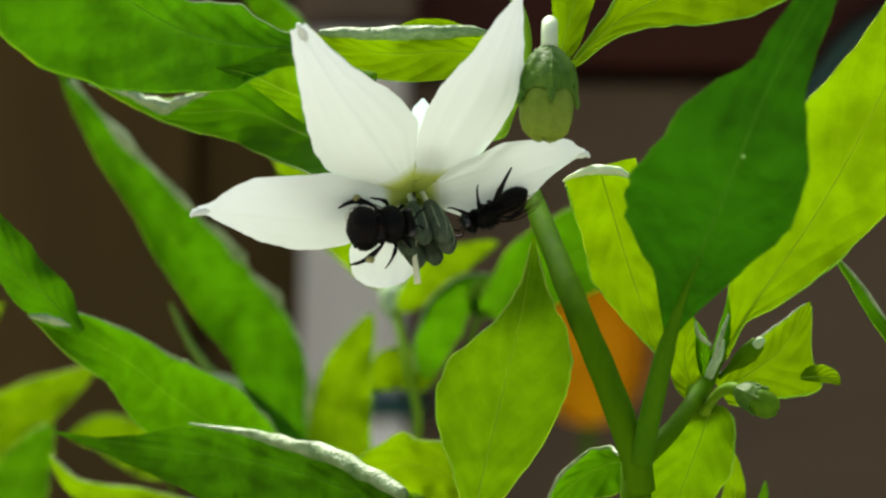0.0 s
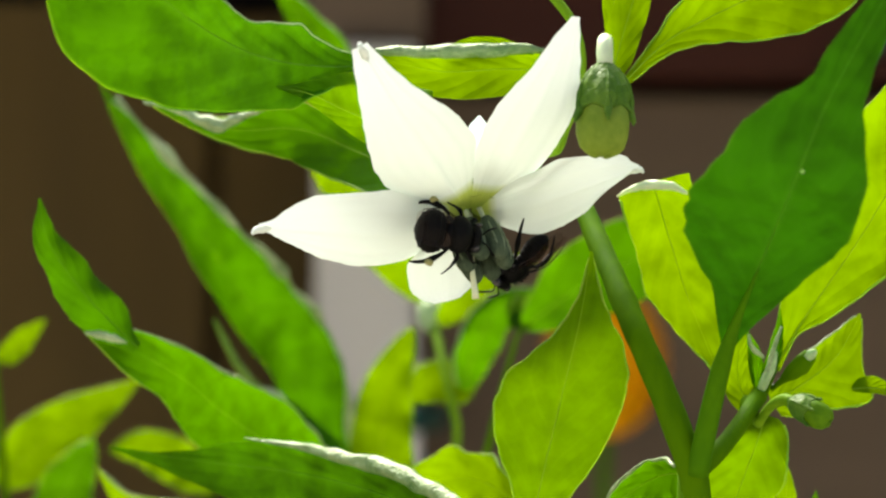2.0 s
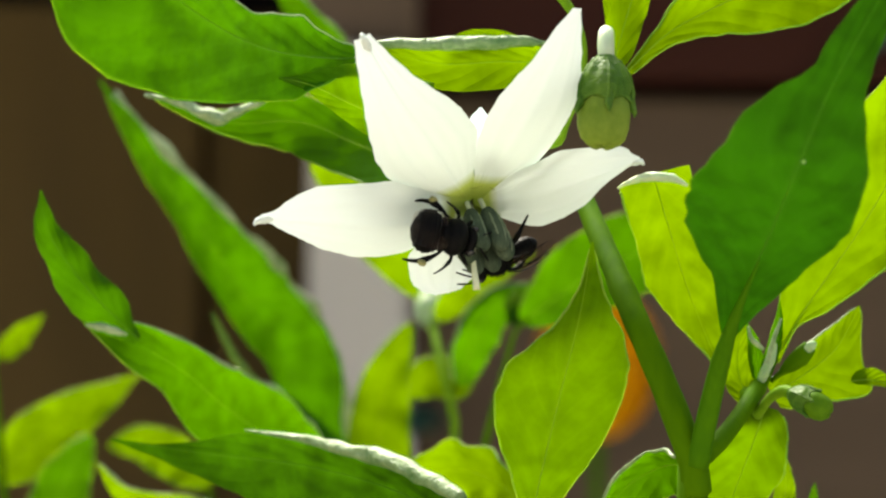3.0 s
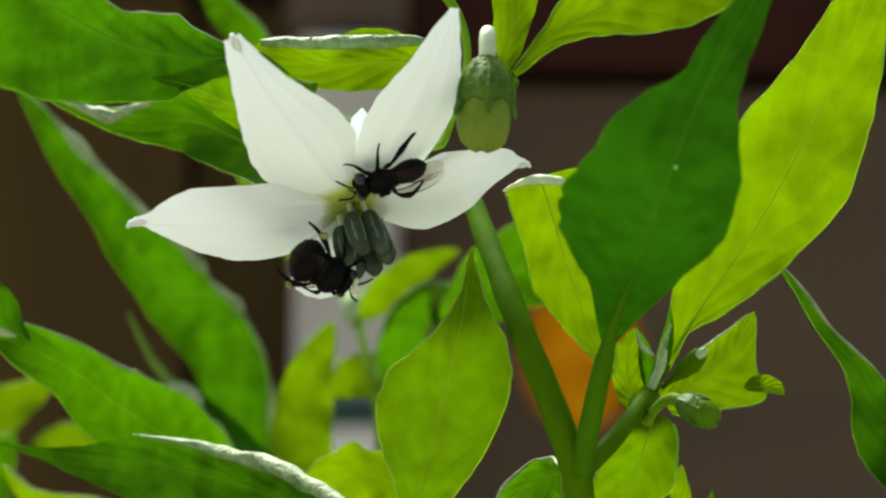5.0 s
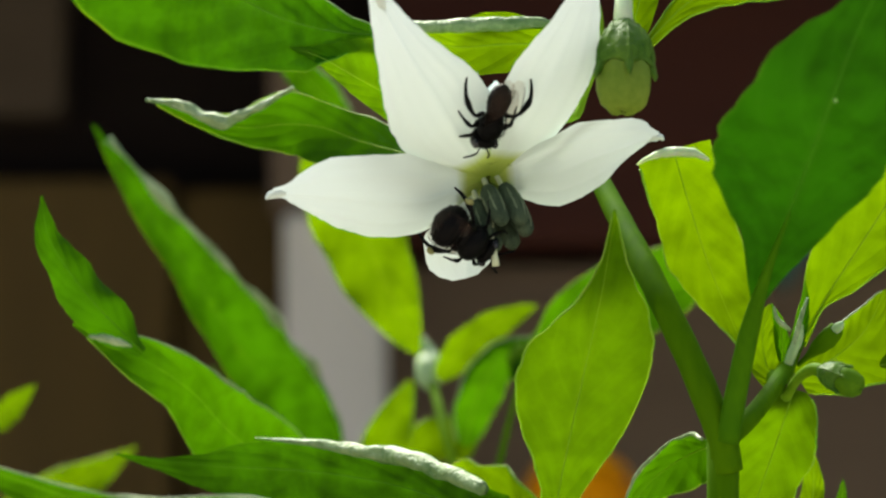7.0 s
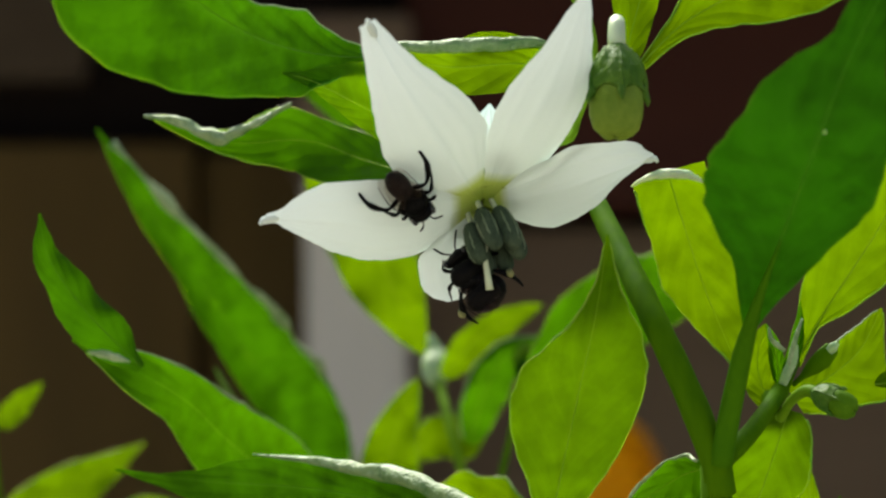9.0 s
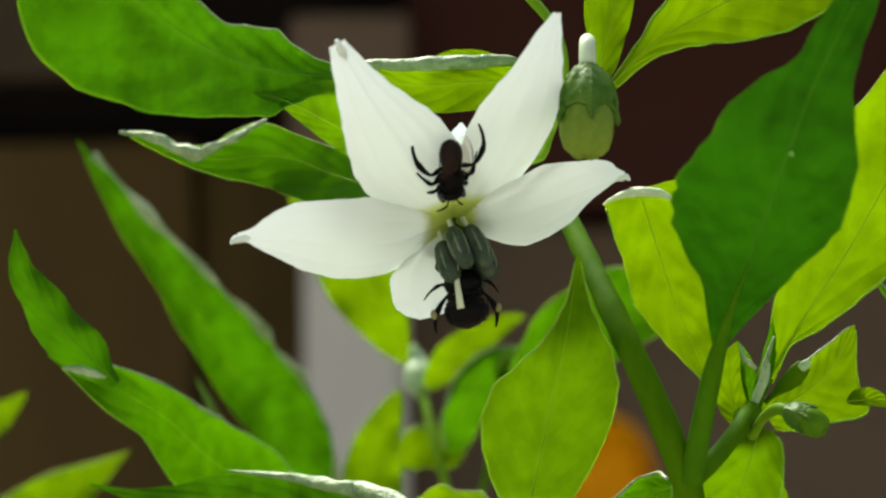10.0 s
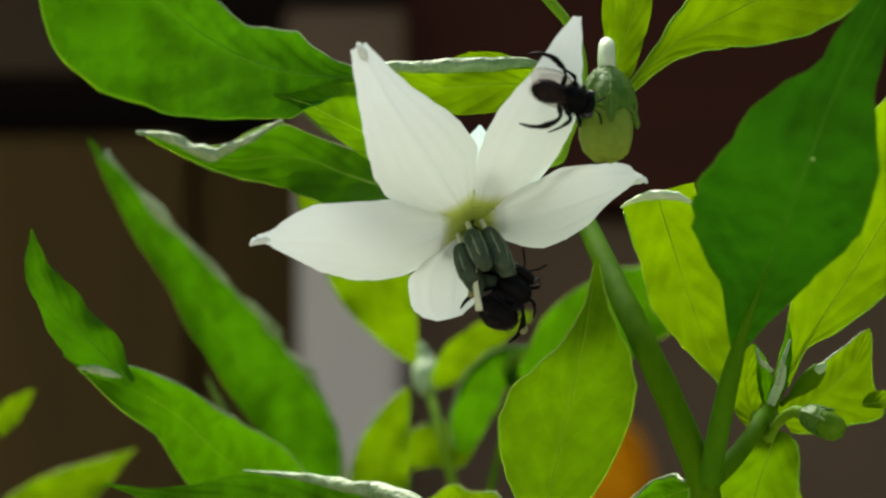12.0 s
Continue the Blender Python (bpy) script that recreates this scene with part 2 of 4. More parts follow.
WING = wing_material()
BROWN_WOOD = plain_material("brown_boards", (0.046, 0.031, 0.010), (0.082, 0.054, 0.017), 14, 0.75, 0.5, 0.002, stretch=(1, 1, 0.12), spec=0.08)
PLUM_WOOD = plain_material("plum_brown_boards", (0.076, 0.054, 0.034), (0.114, 0.082, 0.053), 14, 0.75, 0.5, 0.002, stretch=(0.12, 1, 1), spec=0.08)
RED_WOOD = plain_material("red_brown_paint", (0.025, 0.0072, 0.005), (0.044, 0.014, 0.008), 16, 0.6, 0.4, 0.002, stretch=(0.12, 1, 1), spec=0.08)
# near-black wood: the deep shade under the eave is put into this colour
SHADE_WOOD = plain_material("shade_black_wood", (0.008, 0.0045, 0.0035), (0.012, 0.009, 0.007), 16, 0.8, 0.4, 0.002, spec=0.08)
BEIGE = plain_material("beige_board", (0.044, 0.033, 0.022), (0.066, 0.050, 0.034), 18, 0.8, 0.4, 0.002, spec=0.08)
# shaded copy of the batten's paint, the beam's shadow mixed into the brown
BATTEN_SHADE = plain_material("batten_shade", (0.085, 0.062, 0.042), (0.13, 0.095, 0.066), 18, 0.75, 0.4, 0.002, stretch=(1, 1, 0.15), spec=0.08)
GREY_PAINT = plain_material("weathered_grey_paint", (0.40, 0.385, 0.34), (0.53, 0.51, 0.46), 20, 0.7, 0.4, 0.001, stretch=(1, 1, 0.15), spec=0.08)
WHITE_PAINT = plain_material("white_paint", (0.58, 0.58, 0.56), (0.74, 0.74, 0.72), 20, 0.7, 0.4, 0.001, stretch=(1, 1, 0.15), spec=0.08)
TEAL = plain_material("teal_plastic", (0.003, 0.034, 0.024), (0.007, 0.055, 0.040), 40, 0.4)
ORANGE = plain_material("orange_petals", (0.70, 0.32, 0.002), (0.82, 0.41, 0.003), 120, 0.6, 0.4, 0.0006, spec=0.1)
# assumed pale tone, chosen to throw fill light up onto flower and leaves
BOUNCE_GROUND = plain_material("bounce_ground", (0.30, 0.27, 0.22), (0.48, 0.44, 0.37), 9, 0.95, 0.9, 0.01, spec=0.08)


# building blocks --------------------------------------------------------
HEIGHT = 0.6  # the open flower hangs this high over the soil; plant sizes below are millimetres round it


def mm(p):
    return Vector((p[0] / 1000, p[1] / 1000, HEIGHT + p[2] / 1000))


def thing(name, base, label, category, group=""):
    ob = new(name)
    ob.empty_display_size = 0.01
    ob.location = base
    return tagged(ob, label, category, group)


def base_of(ob):
    while ob.parent:
        ob = ob.parent
    return ob.location


def part(name, bm, mat, parent=None, label="", smooth=True):
    """Links a bmesh as one mesh under a thing or part. World places are turned into the thing's own space."""
    me = bpy.data.meshes.new(name)
    if parent is not None:
        bmesh.ops.translate(bm, verts=bm.verts, vec=-base_of(parent))
    if smooth:
        for f in bm.faces:
            f.smooth = True
    bm.to_mesh(me)
    bm.free()
    for one in mat if isinstance(mat, tuple) else (mat,):
        me.materials.append(one)
    ob = new(name, me)
    if parent is not None:
        ob.parent = parent
    return tagged(ob, label)


def through_points(pts, s):
    """A smooth line through the points, by the share s of its length."""
    lens = [0.0]
    for a, b in zip(pts, pts[1:]):
        lens.append(lens[-1] + (b - a).length)
    ts = [x / lens[-1] for x in lens]
    i = 0
    while i < len(pts) - 2 and s > ts[i + 1]:
        i += 1
    h = ts[i + 1] - ts[i]
    k = (s - ts[i]) / h

    def slope(j):
        if j == 0:
            return (pts[1] - pts[0]) / (ts[1] - ts[0])
        if j == len(pts) - 1:
            return (pts[-1] - pts[-2]) / (ts[-1] - ts[-2])
        return (pts[j + 1] - pts[j - 1]) / (ts[j + 1] - ts[j - 1])

    m0, m1 = slope(i) * h, slope(i + 1) * h
    k2, k3 = k * k, k * k * k
    return pts[i] * (2 * k3 - 3 * k2 + 1) + m0 * (k3 - 2 * k2 + k) + pts[i + 1] * (-2 * k3 + 3 * k2) + m1 * (k3 - k2)


def tube(bm, pts, radii, steps=18, sides=10, knobs=0.0):
    """A round stalk through the points, its radius running through radii, closed at both ends."""
    pts = [Vector(p) for p in pts]
    rings, up = [], Vector((0.3, -1, 0.2)).normalized()
    for i in range(steps + 1):
        s = i / steps
        c = through_points(pts, s)
        d = (through_points(pts, min(1, s + 0.01)) - through_points(pts, max(0, s - 0.01))).normalized()
        a = d.cross(up).normalized()
        b = a.cross(d)
        x = s * (len(radii) - 1)
        j = min(int(x), len(radii) - 2)
        r = radii[j] + (radii[j + 1] - radii[j]) * (x - j)
        ring = []
        for k in range(sides):
            w = 2 * math.pi * k / sides
            rr = r * (1 + knobs * noise.noise(Vector((math.cos(w), math.sin(w), s * 9)) * 1.3 + c * 40))
            ring.append(bm.verts.new(c + (a * math.cos(w) + b * math.sin(w)) * rr))
        rings.append(ring)
    for lo, hi in zip(rings, rings[1:]):
        for k in range(sides):
            bm.faces.new((lo[k], lo[(k + 1) % sides], hi[(k + 1) % sides], hi[k]))
    for ring, turn in ((rings[0], 1), (rings[-1], -1)):
        bm.faces.new(ring[::-turn])
    return bm


def blade(bm, pts, wl, wr, el=0.0, er=0.0, a=0.7, b=1.1, s0=0.02, rl=0.0, rr=0.0, wave=0.0, waves=4.0, cup=0.0, phase=0.0, facing=(0, -1, 0.0), nu=34, nv=14, pucker=0.0, prof=None, prof_r=None, jag=0.0, keel=0.0):
    """A leaf or petal: a curved sheet along pts, wl and wr wide to its sides (metres), the side edges el, er nearer along facing,
    rolled rims rl, rr, and a rim that waves. Returns the line of its midrib."""
    uv = bm.loops.layers.uv.new("blade")
    fac0 = Vector(facing).normalized()
    top = a / (a + b)
    peak = top**a * (1 - top) ** b
    grid, rib, rims, where = [], [], [], {}
    for i in range(nu + 1):
        s = i / nu
        c = through_points(pts, s)
        d = (through_points(pts, min(1, s + 0.02)) - through_points(pts, max(0, s - 0.02))).normalized()
        fac = (fac0 - d * fac0.dot(d)).normalized()
        across = d.cross(fac).normalized()
        sp = s0 + (1 - s0) * s
        w = (sp**a) * ((1 - sp) ** b) / peak
        if prof:
            x = s * (len(prof) - 1)
            k = min(int(x), len(prof) - 2)
            e = (x - k) ** 2 * (3 - 2 * (x - k))
            w = prof[k] + (prof[k + 1] - prof[k]) * (0.5 * e + 0.5 * (x - k))
        w2 = w
        if prof_r:
            w2 = prof_r[k] + (prof_r[k + 1] - prof_r[k]) * (0.5 * e + 0.5 * (x - k))
        wboth = (w, w2)
        row = []
        for j in range(nv + 1):
            v = 2 * j / nv - 1
            half, edge, roll = (wr, er, rr) if v > 0 else (wl, el, rl)
            q = abs(v)
            w = wboth[1 if v > 0 else 0]
            reach, lift = q, edge * q * w + cup * (1 - q * q) * half * w * -1
            if roll and q > 0.6:
                x = (q - 0.6) / 0.4
                turn = x * abs(roll) * 2.2
                reach = 0.6 + 0.4 * math.sin(turn) / max(turn, 1e-3) * x
                lift += math.copysign(0.4 * half * w * (1 - math.cos(turn)) / max(turn, 1e-3) * x, roll)
            lift += keel * w * (math.exp(-((q / 0.16) ** 2)) + 0.45 * math.exp(-(((q - 0.55) / 0.14) ** 2)))
            wobble = wave * half * w * q * q * math.sin(waves * 2 * math.pi * s + phase + (1.7 if v > 0 else 0.0))
            rim = 1 + 0.35 * wave * q * math.sin(waves * 5.1 * s + phase * 2 + v) + jag * q * noise.noise(Vector((s * 26, v * 3, phase)))
            p = c + across * (math.copysign(reach, v) * half * w * rim) + fac * (lift + wobble)
            if pucker:
                p += fac * pucker * w * (0.5 - abs(math.sin((s * 7 - q * 2.1) * math.pi))) * min(1, 3 * q) * (1 - q * 0.6)
            vert = bm.verts.new(p)
            where[vert] = (s, (v + 1) / 2)
            row.append(vert)
        grid.append(row)
        w = 0.5 * (wboth[0] + wboth[1])
        rims.append((row[0].co.copy(), row[-1].co.copy(), w))
        rib.append((c - fac * cup * (wl + wr) * 0.5 * w, w, fac))
    for r0, r1 in zip(grid, grid[1:]):
        for j in range(nv):
            f = bm.faces.new((r0[j], r0[j + 1], r1[j + 1], r1[j]))
            for loop in f.loops:
                loop[uv].uv = where[loop.vert]
    return rib, rims


def leaf(plant, pts, wl, wr, mat=None, stalk=None, label="", **shape):
    """A leaf of the plant with its midrib; stalk: where on the plant its own stalk begins."""
    pts = [mm(p) for p in pts]
    bm = bmesh.new()
    margin, rim = shape.pop("margin", True), shape.pop("rim", 1.0)
    shape.setdefault("wave", 0.10)
    shape.setdefault("cup", 0.10)
    shape.setdefault("jag", 0.035)
    shape.setdefault("pucker", min(0.0002, 0.00002 * (wl + wr)))
    shape.setdefault("phase", len(plant.children) * 1.37)
    rib, rims = blade(bm, pts, wl / 1000, wr / 1000, **shape)
    ob = part("leaf", bm, mat or GREEN_LEAF, plant, label)
    vb = bmesh.new()
    line = [c + f * 0.0001 for c, w, f in rib[:: max(1, len(rib) // 8)]]
    tube(vb, line, [0.00005, 0.00004, 0.00003, 0.00001], 20, 6)
    part("midrib", vb, DARK_RIB if mat in (DARK_SHADED_LEAF, DEEP_SHADED_LEAF) else RIB, ob)
    for side, roll in ((0, shape.get("rl", 0.0)), (1, shape.get("rr", 0.0))):
        line = [r[side] for r in rims[1:-1]]
        rb = bmesh.new()
        if roll > 0.3:
            thick = [max(0.00005, 0.00026 * rim * roll * (0.55 + noise.noise(p * 260))) for p in line]
            tube(rb, line, thick, 66, 8, 0.45)
            part("rolled_rim", rb, SHEEN_RIM, ob, "rolled rim, sky sheen painted pale")
        elif margin and wl + wr > 3.5:
            thick = [0.000025 + 0.00006 * (0.5 + noise.noise(p * 300)) for p in line]
            tube(rb, line, thick, 50, 6, 0.3)
            part("leaf_margin", rb, DARK_RIB if mat in (DARK_SHADED_LEAF, DEEP_SHADED_LEAF) else MARGIN, ob)
        else:
            rb.free()
    if stalk is not None:
        sb = bmesh.new()
        p0, p3 = mm(stalk), pts[0]
        d = (pts[1] - pts[0]) * 0.35
        tube(sb, [p0, p0.lerp(p3, 0.5) - d * 0.4 + Vector((0, 0, -0.0006)), p3 - d * 0.25, p3 + d * 0.2], [0.0006, 0.0004, 0.00034, 0.0002], 16, 8)
        part("leaf_stalk", sb, STEM, plant)
    return ob


def lathe(bm, profile, top, way, sides=16, lobes=0, depth=0.0):
    """A round body: profile rows (distance along way, radius), with that many shallow lobes."""
    way = Vector(way).normalized()
    a = way.cross(Vector((0.2, 1, 0.1))).normalized()
    b = way.cross(a)
    rings = []
    for d, r in profile:
        ring = []
        for k in range(sides):
            w = 2 * math.pi * k / sides
            rr = r * (1 + depth * math.cos(lobes * w))
            ring.append(bm.verts.new(top + way * d + (a * math.cos(w) + b * math.sin(w)) * rr))
        rings.append(ring)
    for lo, hi in zip(rings, rings[1:]):
        for k in range(sides):
            bm.faces.new((lo[k], lo[(k + 1) % sides], hi[(k + 1) % sides], hi[k]))
    bm.faces.new(rings[0][::-1])
    bm.faces.new(rings[-1])
    return bm


def shell(bm, rows, top, way, sides=40):
    """A round body from rows of (share round -> distance along way, radius), open at its ends."""
    way = Vector(way).normalized()
    a = way.cross(Vector((0.2, 1, 0.1))).normalized()
    b = way.cross(a)
    rings = []
    for row in rows:
        ring = []
        for k in range(sides):
            w = 2 * math.pi * k / sides
            d, r = row(w)
            ring.append(bm.verts.new(top + way * d + (a * math.cos(w) + b * math.sin(w)) * r))
        rings.append(ring)
    for lo, hi in zip(rings, rings[1:]):
        for k in range(sides):
            bm.faces.new((lo[k], lo[(k + 1) % sides], hi[(k + 1) % sides], hi[k]))
    return bm


def box(bm, x0, x1, y0, y1, z0, z1, bevel=0.0):
    c = Vector(((x0 + x1) / 2, (y0 + y1) / 2, (z0 + z1) / 2))
    got = bmesh.ops.create_cube(bm, size=1, matrix=Matrix.Translation(c) @ Matrix.Diagonal((x1 - x0, y1 - y0, z1 - z0, 1)))
    if bevel:
        edges = list({e for v in got["verts"] for e in v.link_edges})
        bmesh.ops.bevel(bm, geom=edges, offset=bevel, segments=2, affect="EDGES", profile=0.5)
    return bm


# the pepper plant in flower -------------------------------------------
def stalk(plant, name, pts, radii, mat, steps=24, knobs=0.0, label=""):
    bm = bmesh.new()
    tube(bm, [mm(p) for p in pts], [r / 1000 for r in radii], steps, 12, knobs)
    return part(name, bm, mat, plant, label)



plant = thing("pepper_plant", mm((12.8, 4.0, -600)), "green chilli pepper plant with one open white flower", "plant", "pepper plants")
stalk(plant, "main_stem", [(12.8, 4.0, -600.0), (11.3, 6.0, -320.0), (12.5, 5.0, -90.0), (12.8, 5.0, -16.8), (12.7, 4.5, -13.3), (12.8, 4.0, -10.8)], [1.45, 1.25, 1.07, 0.97], STEM, 90, 0.08, "")
stalk(plant, "branch", [(13.0, 4.3, -13.6), (12.75, 4.0, -11.8), (11.25, 4.5, -7.6), (9.3, 6.0, -3.0), (6.55, 14.0, 4.1), (6.0, 16.0, 5.6)], [0.97, 0.94, 0.88, 0.84, 0.80, 0.74, 0.70, 0.64], STEM, 40, 0.08, "")
stalk(plant, "side_branch", [(12.8, 4.0, -11.8), (14.6, 6.0, -10.4), (16.1, 9.0, -8.9), (17.6, 13.0, -7.3)], [0.7, 0.6, 0.56, 0.6], STEM, 24, 0.0, "")
stalk(plant, "leaf_stalk", [(13.0, 3.5, -11.8), (13.5, 2.6, -8.9), (14.1, -0.4, -5.2), (14.5, -3.6, -3.0), (15.0, -7.0, -0.9), (15.5, -9.9, 0.8)], [0.74, 0.68, 0.64, 0.58, 0.42, 0.26, 0.14, 0.05], PETIOLE, 24, 0.0, "")
leaf(plant, [(-7.3, 9.0, 13.6), (-10.5, 4.0, 13.2), (-14.7, -3.0, 13.7), (-18.9, -9.0, 16.1), (-22.0, -11.0, 19.1), (-24.0, -13.0, 22.3)], 6.19, 2.50, DEEP_SHADED_LEAF, stalk=(-3.7, 10.0, 11.5), label="broad green leaf with a wavy rim", prof=(0.07, 0.10, 0.28, 0.47, 0.54, 0.69, 0.85, 1.00, 0.99, 0.67, 0.02), prof_r=(0.13, 0.37, 0.67, 1.00, 0.87, 0.71, 0.84, 0.94, 0.98, 0.77, 0.02), rr=0.31, cup=0.06, wave=0.05)
leaf(plant, [(-5.8, 10.0, 9.3), (-9.2, 6.0, 10.7), (-11.2, 3.0, 11.5), (-13.0, -0.4, 11.7)], 1.5, 3.1, FRESH_LEAF, label="small yellow-green leaf lying over the broad one", margin=False, prof=(0.94, 1.00, 0.90, 0.80, 0.69, 0.55, 0.44, 0.33, 0.22, 0.13, 0.02), prof_r=(1.00, 1.00, 1.00, 1.00, 0.84, 0.68, 0.46, 0.27, 0.14, 0.06, 0.02), wave=0.03)
leaf(plant, [(-4.8, 20.0, 7.0), (-8.9, 26.0, 8.7), (-12.8, 29.0, 10.3), (-16.3, 30.0, 10.1), (-19.4, 30.0, 10.6), (-23.4, 29.5, 12.1)], 2.49, 2.21, GREEN_LEAF, stalk=(-2.2, 16.0, 6.2), label="narrow green leaf, curled rim with painted sky sheen", prof=(1.00, 0.98, 0.96, 0.94, 0.94, 0.97, 0.98, 0.88, 0.55, 0.37, 0.23, 0.15, 0.02), prof_r=(0.60, 0.60, 0.61, 0.70, 0.79, 0.73, 0.76, 1.00, 0.83, 0.37, 0.18, 0.29, 0.02), wave=0.04)
stalk(plant, "rolled_rim", [(-23.5, 29.0, 12.0), (-21.2, 29.2, 11.6), (-19.5, 29.3, 10.8), (-18.2, 29.3, 10.5), (-16.6, 29.0, 11.1), (-14.7, 28.8, 12.0), (-13.5, 28.6, 12.7)], [0.08, 0.20, 0.32, 0.36, 0.42, 0.34, 0.26, 0.22, 0.18, 0.08], SHEEN_RIM, 60, 0.9, "rolled leaf rim, sky sheen painted pale")
leaf(plant, [(-0.1, 10.0, -16.6), (-6.8, 19.0, -14.2), (-13.1, 25.0, -13.1), (-19.2, 29.0, -12.7), (-25.7, 30.4, -11.8)], 4.16, 1.87, DEEP_SHADED_LEAF, stalk=(12.3, 5.0, -45.0), label="green leaf, rolled rim with painted sky sheen", prof=(0.53, 0.64, 0.78, 0.89, 0.97, 1.00, 0.97, 0.92, 0.82, 0.57, 0.37, 0.17, 0.02), prof_r=(0.89, 0.89, 0.90, 0.99, 0.99, 0.96, 0.95, 0.96, 1.00, 0.82, 0.36, 0.05, 0.02), rr=0.25, er=0.0004, el=-0.0014, wave=0.03, margin=False)
stalk(plant, "rolled_rim", [(-16.2, 26.0, -10.9), (-11.9, 23.4, -11.4), (-9.2, 20.8, -11.9), (-6.4, 17.8, -12.4), (-4.5, 15.2, -13.1), (-1.5, 11.1, -14.5)], [0.03, 0.2, 0.4, 0.52, 0.56, 0.54, 0.42], SHEEN_ROLL, 90, 0.45, "rolled leaf rim, sky sheen painted pale")
leaf(plant, [(-12.2, 66.0, -16.3), (-18.9, 44.0, -9.9), (-21.3, 36.0, -7.1), (-23.8, 33.0, -5.5), (-28.6, 32.5, -2.7)], 3.71, 3.45, GREEN_LEAF, stalk=(12.0, 5.0, -60.0), label="green leaf with its tip twisted over", prof=(0.5, 0.85, 1.0, 0.95, 0.8, 0.62, 0.48, 0.1), wave=0.07, waves=5, jag=0.05, er=-0.0015, el=0.001, cup=0.16, rr=0.34, rim=1.7)
leaf(plant, [(-24.0, 31.6, -5.0), (-25.7, 31.0, -3.4), (-27.3, 30.0, -1.7), (-28.9, 29.0, 0.5), (-30.0, 27.8, 2.6), (-30.3, 26.5, 5.3)], 1.65, 1.75, DEEP_SHADED_LEAF, prof=(0.25, 0.85, 1.0, 0.95, 0.7, 0.42, 0.05), wave=0.2, waves=3, jag=0.05, cup=-0.35, pucker=0.0001, facing=(0.15, -1, 0.25))
stalk(plant, "rolled_rim", [(-27.4, 29.6, -3.9), (-26.2, 29.8, -4.1), (-24.6, 30.2, -4.6)], [0.1, 0.3, 0.26, 0.08], SHEEN_RIM, 20, 0.5, "crease where the leaf folds, highlight painted pale")
leaf(plant, [(2.8, 11.0, -16.6), (3.5, 9.5, -12.9), (4.7, 7.0, -7.3), (5.7, 4.0, -2.4), (6.2, -0.2, 1.9)], 4.06, 3.85, FRESH_LEAF, stalk=(12.8, 4.0, -26.0), label="yellow-green leaf held upright, pointed at its tip", prof=(0.23, 0.26, 0.46, 0.73, 0.92, 1.00, 0.91, 0.62, 0.34, 0.18, 0.07, 0.04, 0.02), prof_r=(0.29, 0.35, 0.52, 0.72, 0.87, 0.96, 1.00, 0.97, 0.80, 0.48, 0.27, 0.14, 0.02), wave=0.03, cup=0.08)
leaf(plant, [(3.6, 40.0, -17.4), (1.0, 44.0, -15.4), (-2.3, 47.0, -14.9), (-6.2, 48.0, -16.6)], 3.3, 3.2, YOUNG_LEAF, stalk=(12.8, 4.0, -28.0), a=0.6, b=0.8, facing=(0, -1, -0.6))
leaf(plant, [(14.3, -1.9, -4.0), (15.0, -6.6, -0.9), (16.1, -12.0, 2.7), (17.0, -17.0, 6.1), (18.5, -18.0, 10.1), (20.3, -19.0, 13.7), (22.4, -20.0, 17.6)], 5.45, 4.20, DARK_SHADED_LEAF, label="broad green leaf in front of the flower, shade painted in", margin=False, jag=0.09, prof=(0.05, 0.16, 0.25, 0.36, 0.64, 0.85, 0.97, 1.00, 0.99, 0.86, 0.75, 0.61, 0.26, 0.26, 0.20, 0.15, 0.02), prof_r=(0.06, 0.18, 0.30, 0.47, 0.59, 0.71, 0.85, 0.97, 1.00, 0.96, 0.94, 0.67, 0.46, 0.36, 0.30, 0.21, 0.02), wave=0.03, waves=3, cup=0.05)
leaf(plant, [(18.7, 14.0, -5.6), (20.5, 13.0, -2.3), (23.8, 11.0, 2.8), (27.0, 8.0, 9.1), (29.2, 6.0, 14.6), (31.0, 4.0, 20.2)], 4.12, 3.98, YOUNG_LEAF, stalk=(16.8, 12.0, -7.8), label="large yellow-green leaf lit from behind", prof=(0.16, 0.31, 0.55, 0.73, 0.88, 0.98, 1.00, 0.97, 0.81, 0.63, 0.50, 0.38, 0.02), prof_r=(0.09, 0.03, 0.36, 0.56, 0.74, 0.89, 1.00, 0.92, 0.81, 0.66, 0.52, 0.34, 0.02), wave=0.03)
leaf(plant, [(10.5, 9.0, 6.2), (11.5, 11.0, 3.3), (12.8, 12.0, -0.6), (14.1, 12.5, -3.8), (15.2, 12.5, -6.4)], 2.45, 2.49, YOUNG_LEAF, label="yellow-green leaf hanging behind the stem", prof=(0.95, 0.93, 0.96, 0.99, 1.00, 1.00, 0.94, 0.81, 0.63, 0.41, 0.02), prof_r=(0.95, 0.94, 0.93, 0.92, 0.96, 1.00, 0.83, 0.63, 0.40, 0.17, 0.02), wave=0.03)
# bright rim: the highlight on the rolled edge is painted with the pale stalk colour
stalk(plant, "rolled_rim", [(8.2, 8.9, 5.4), (8.7, 8.6, 5.7), (10.0, 8.5, 6.1), (11.5, 8.4, 6.1), (12.6, 8.4, 5.6)], [0.07, 0.16, 0.28, 0.32, 0.26, 0.1], PALE_STALK, 40, 0.35, "rolled leaf rim, sky sheen painted pale")
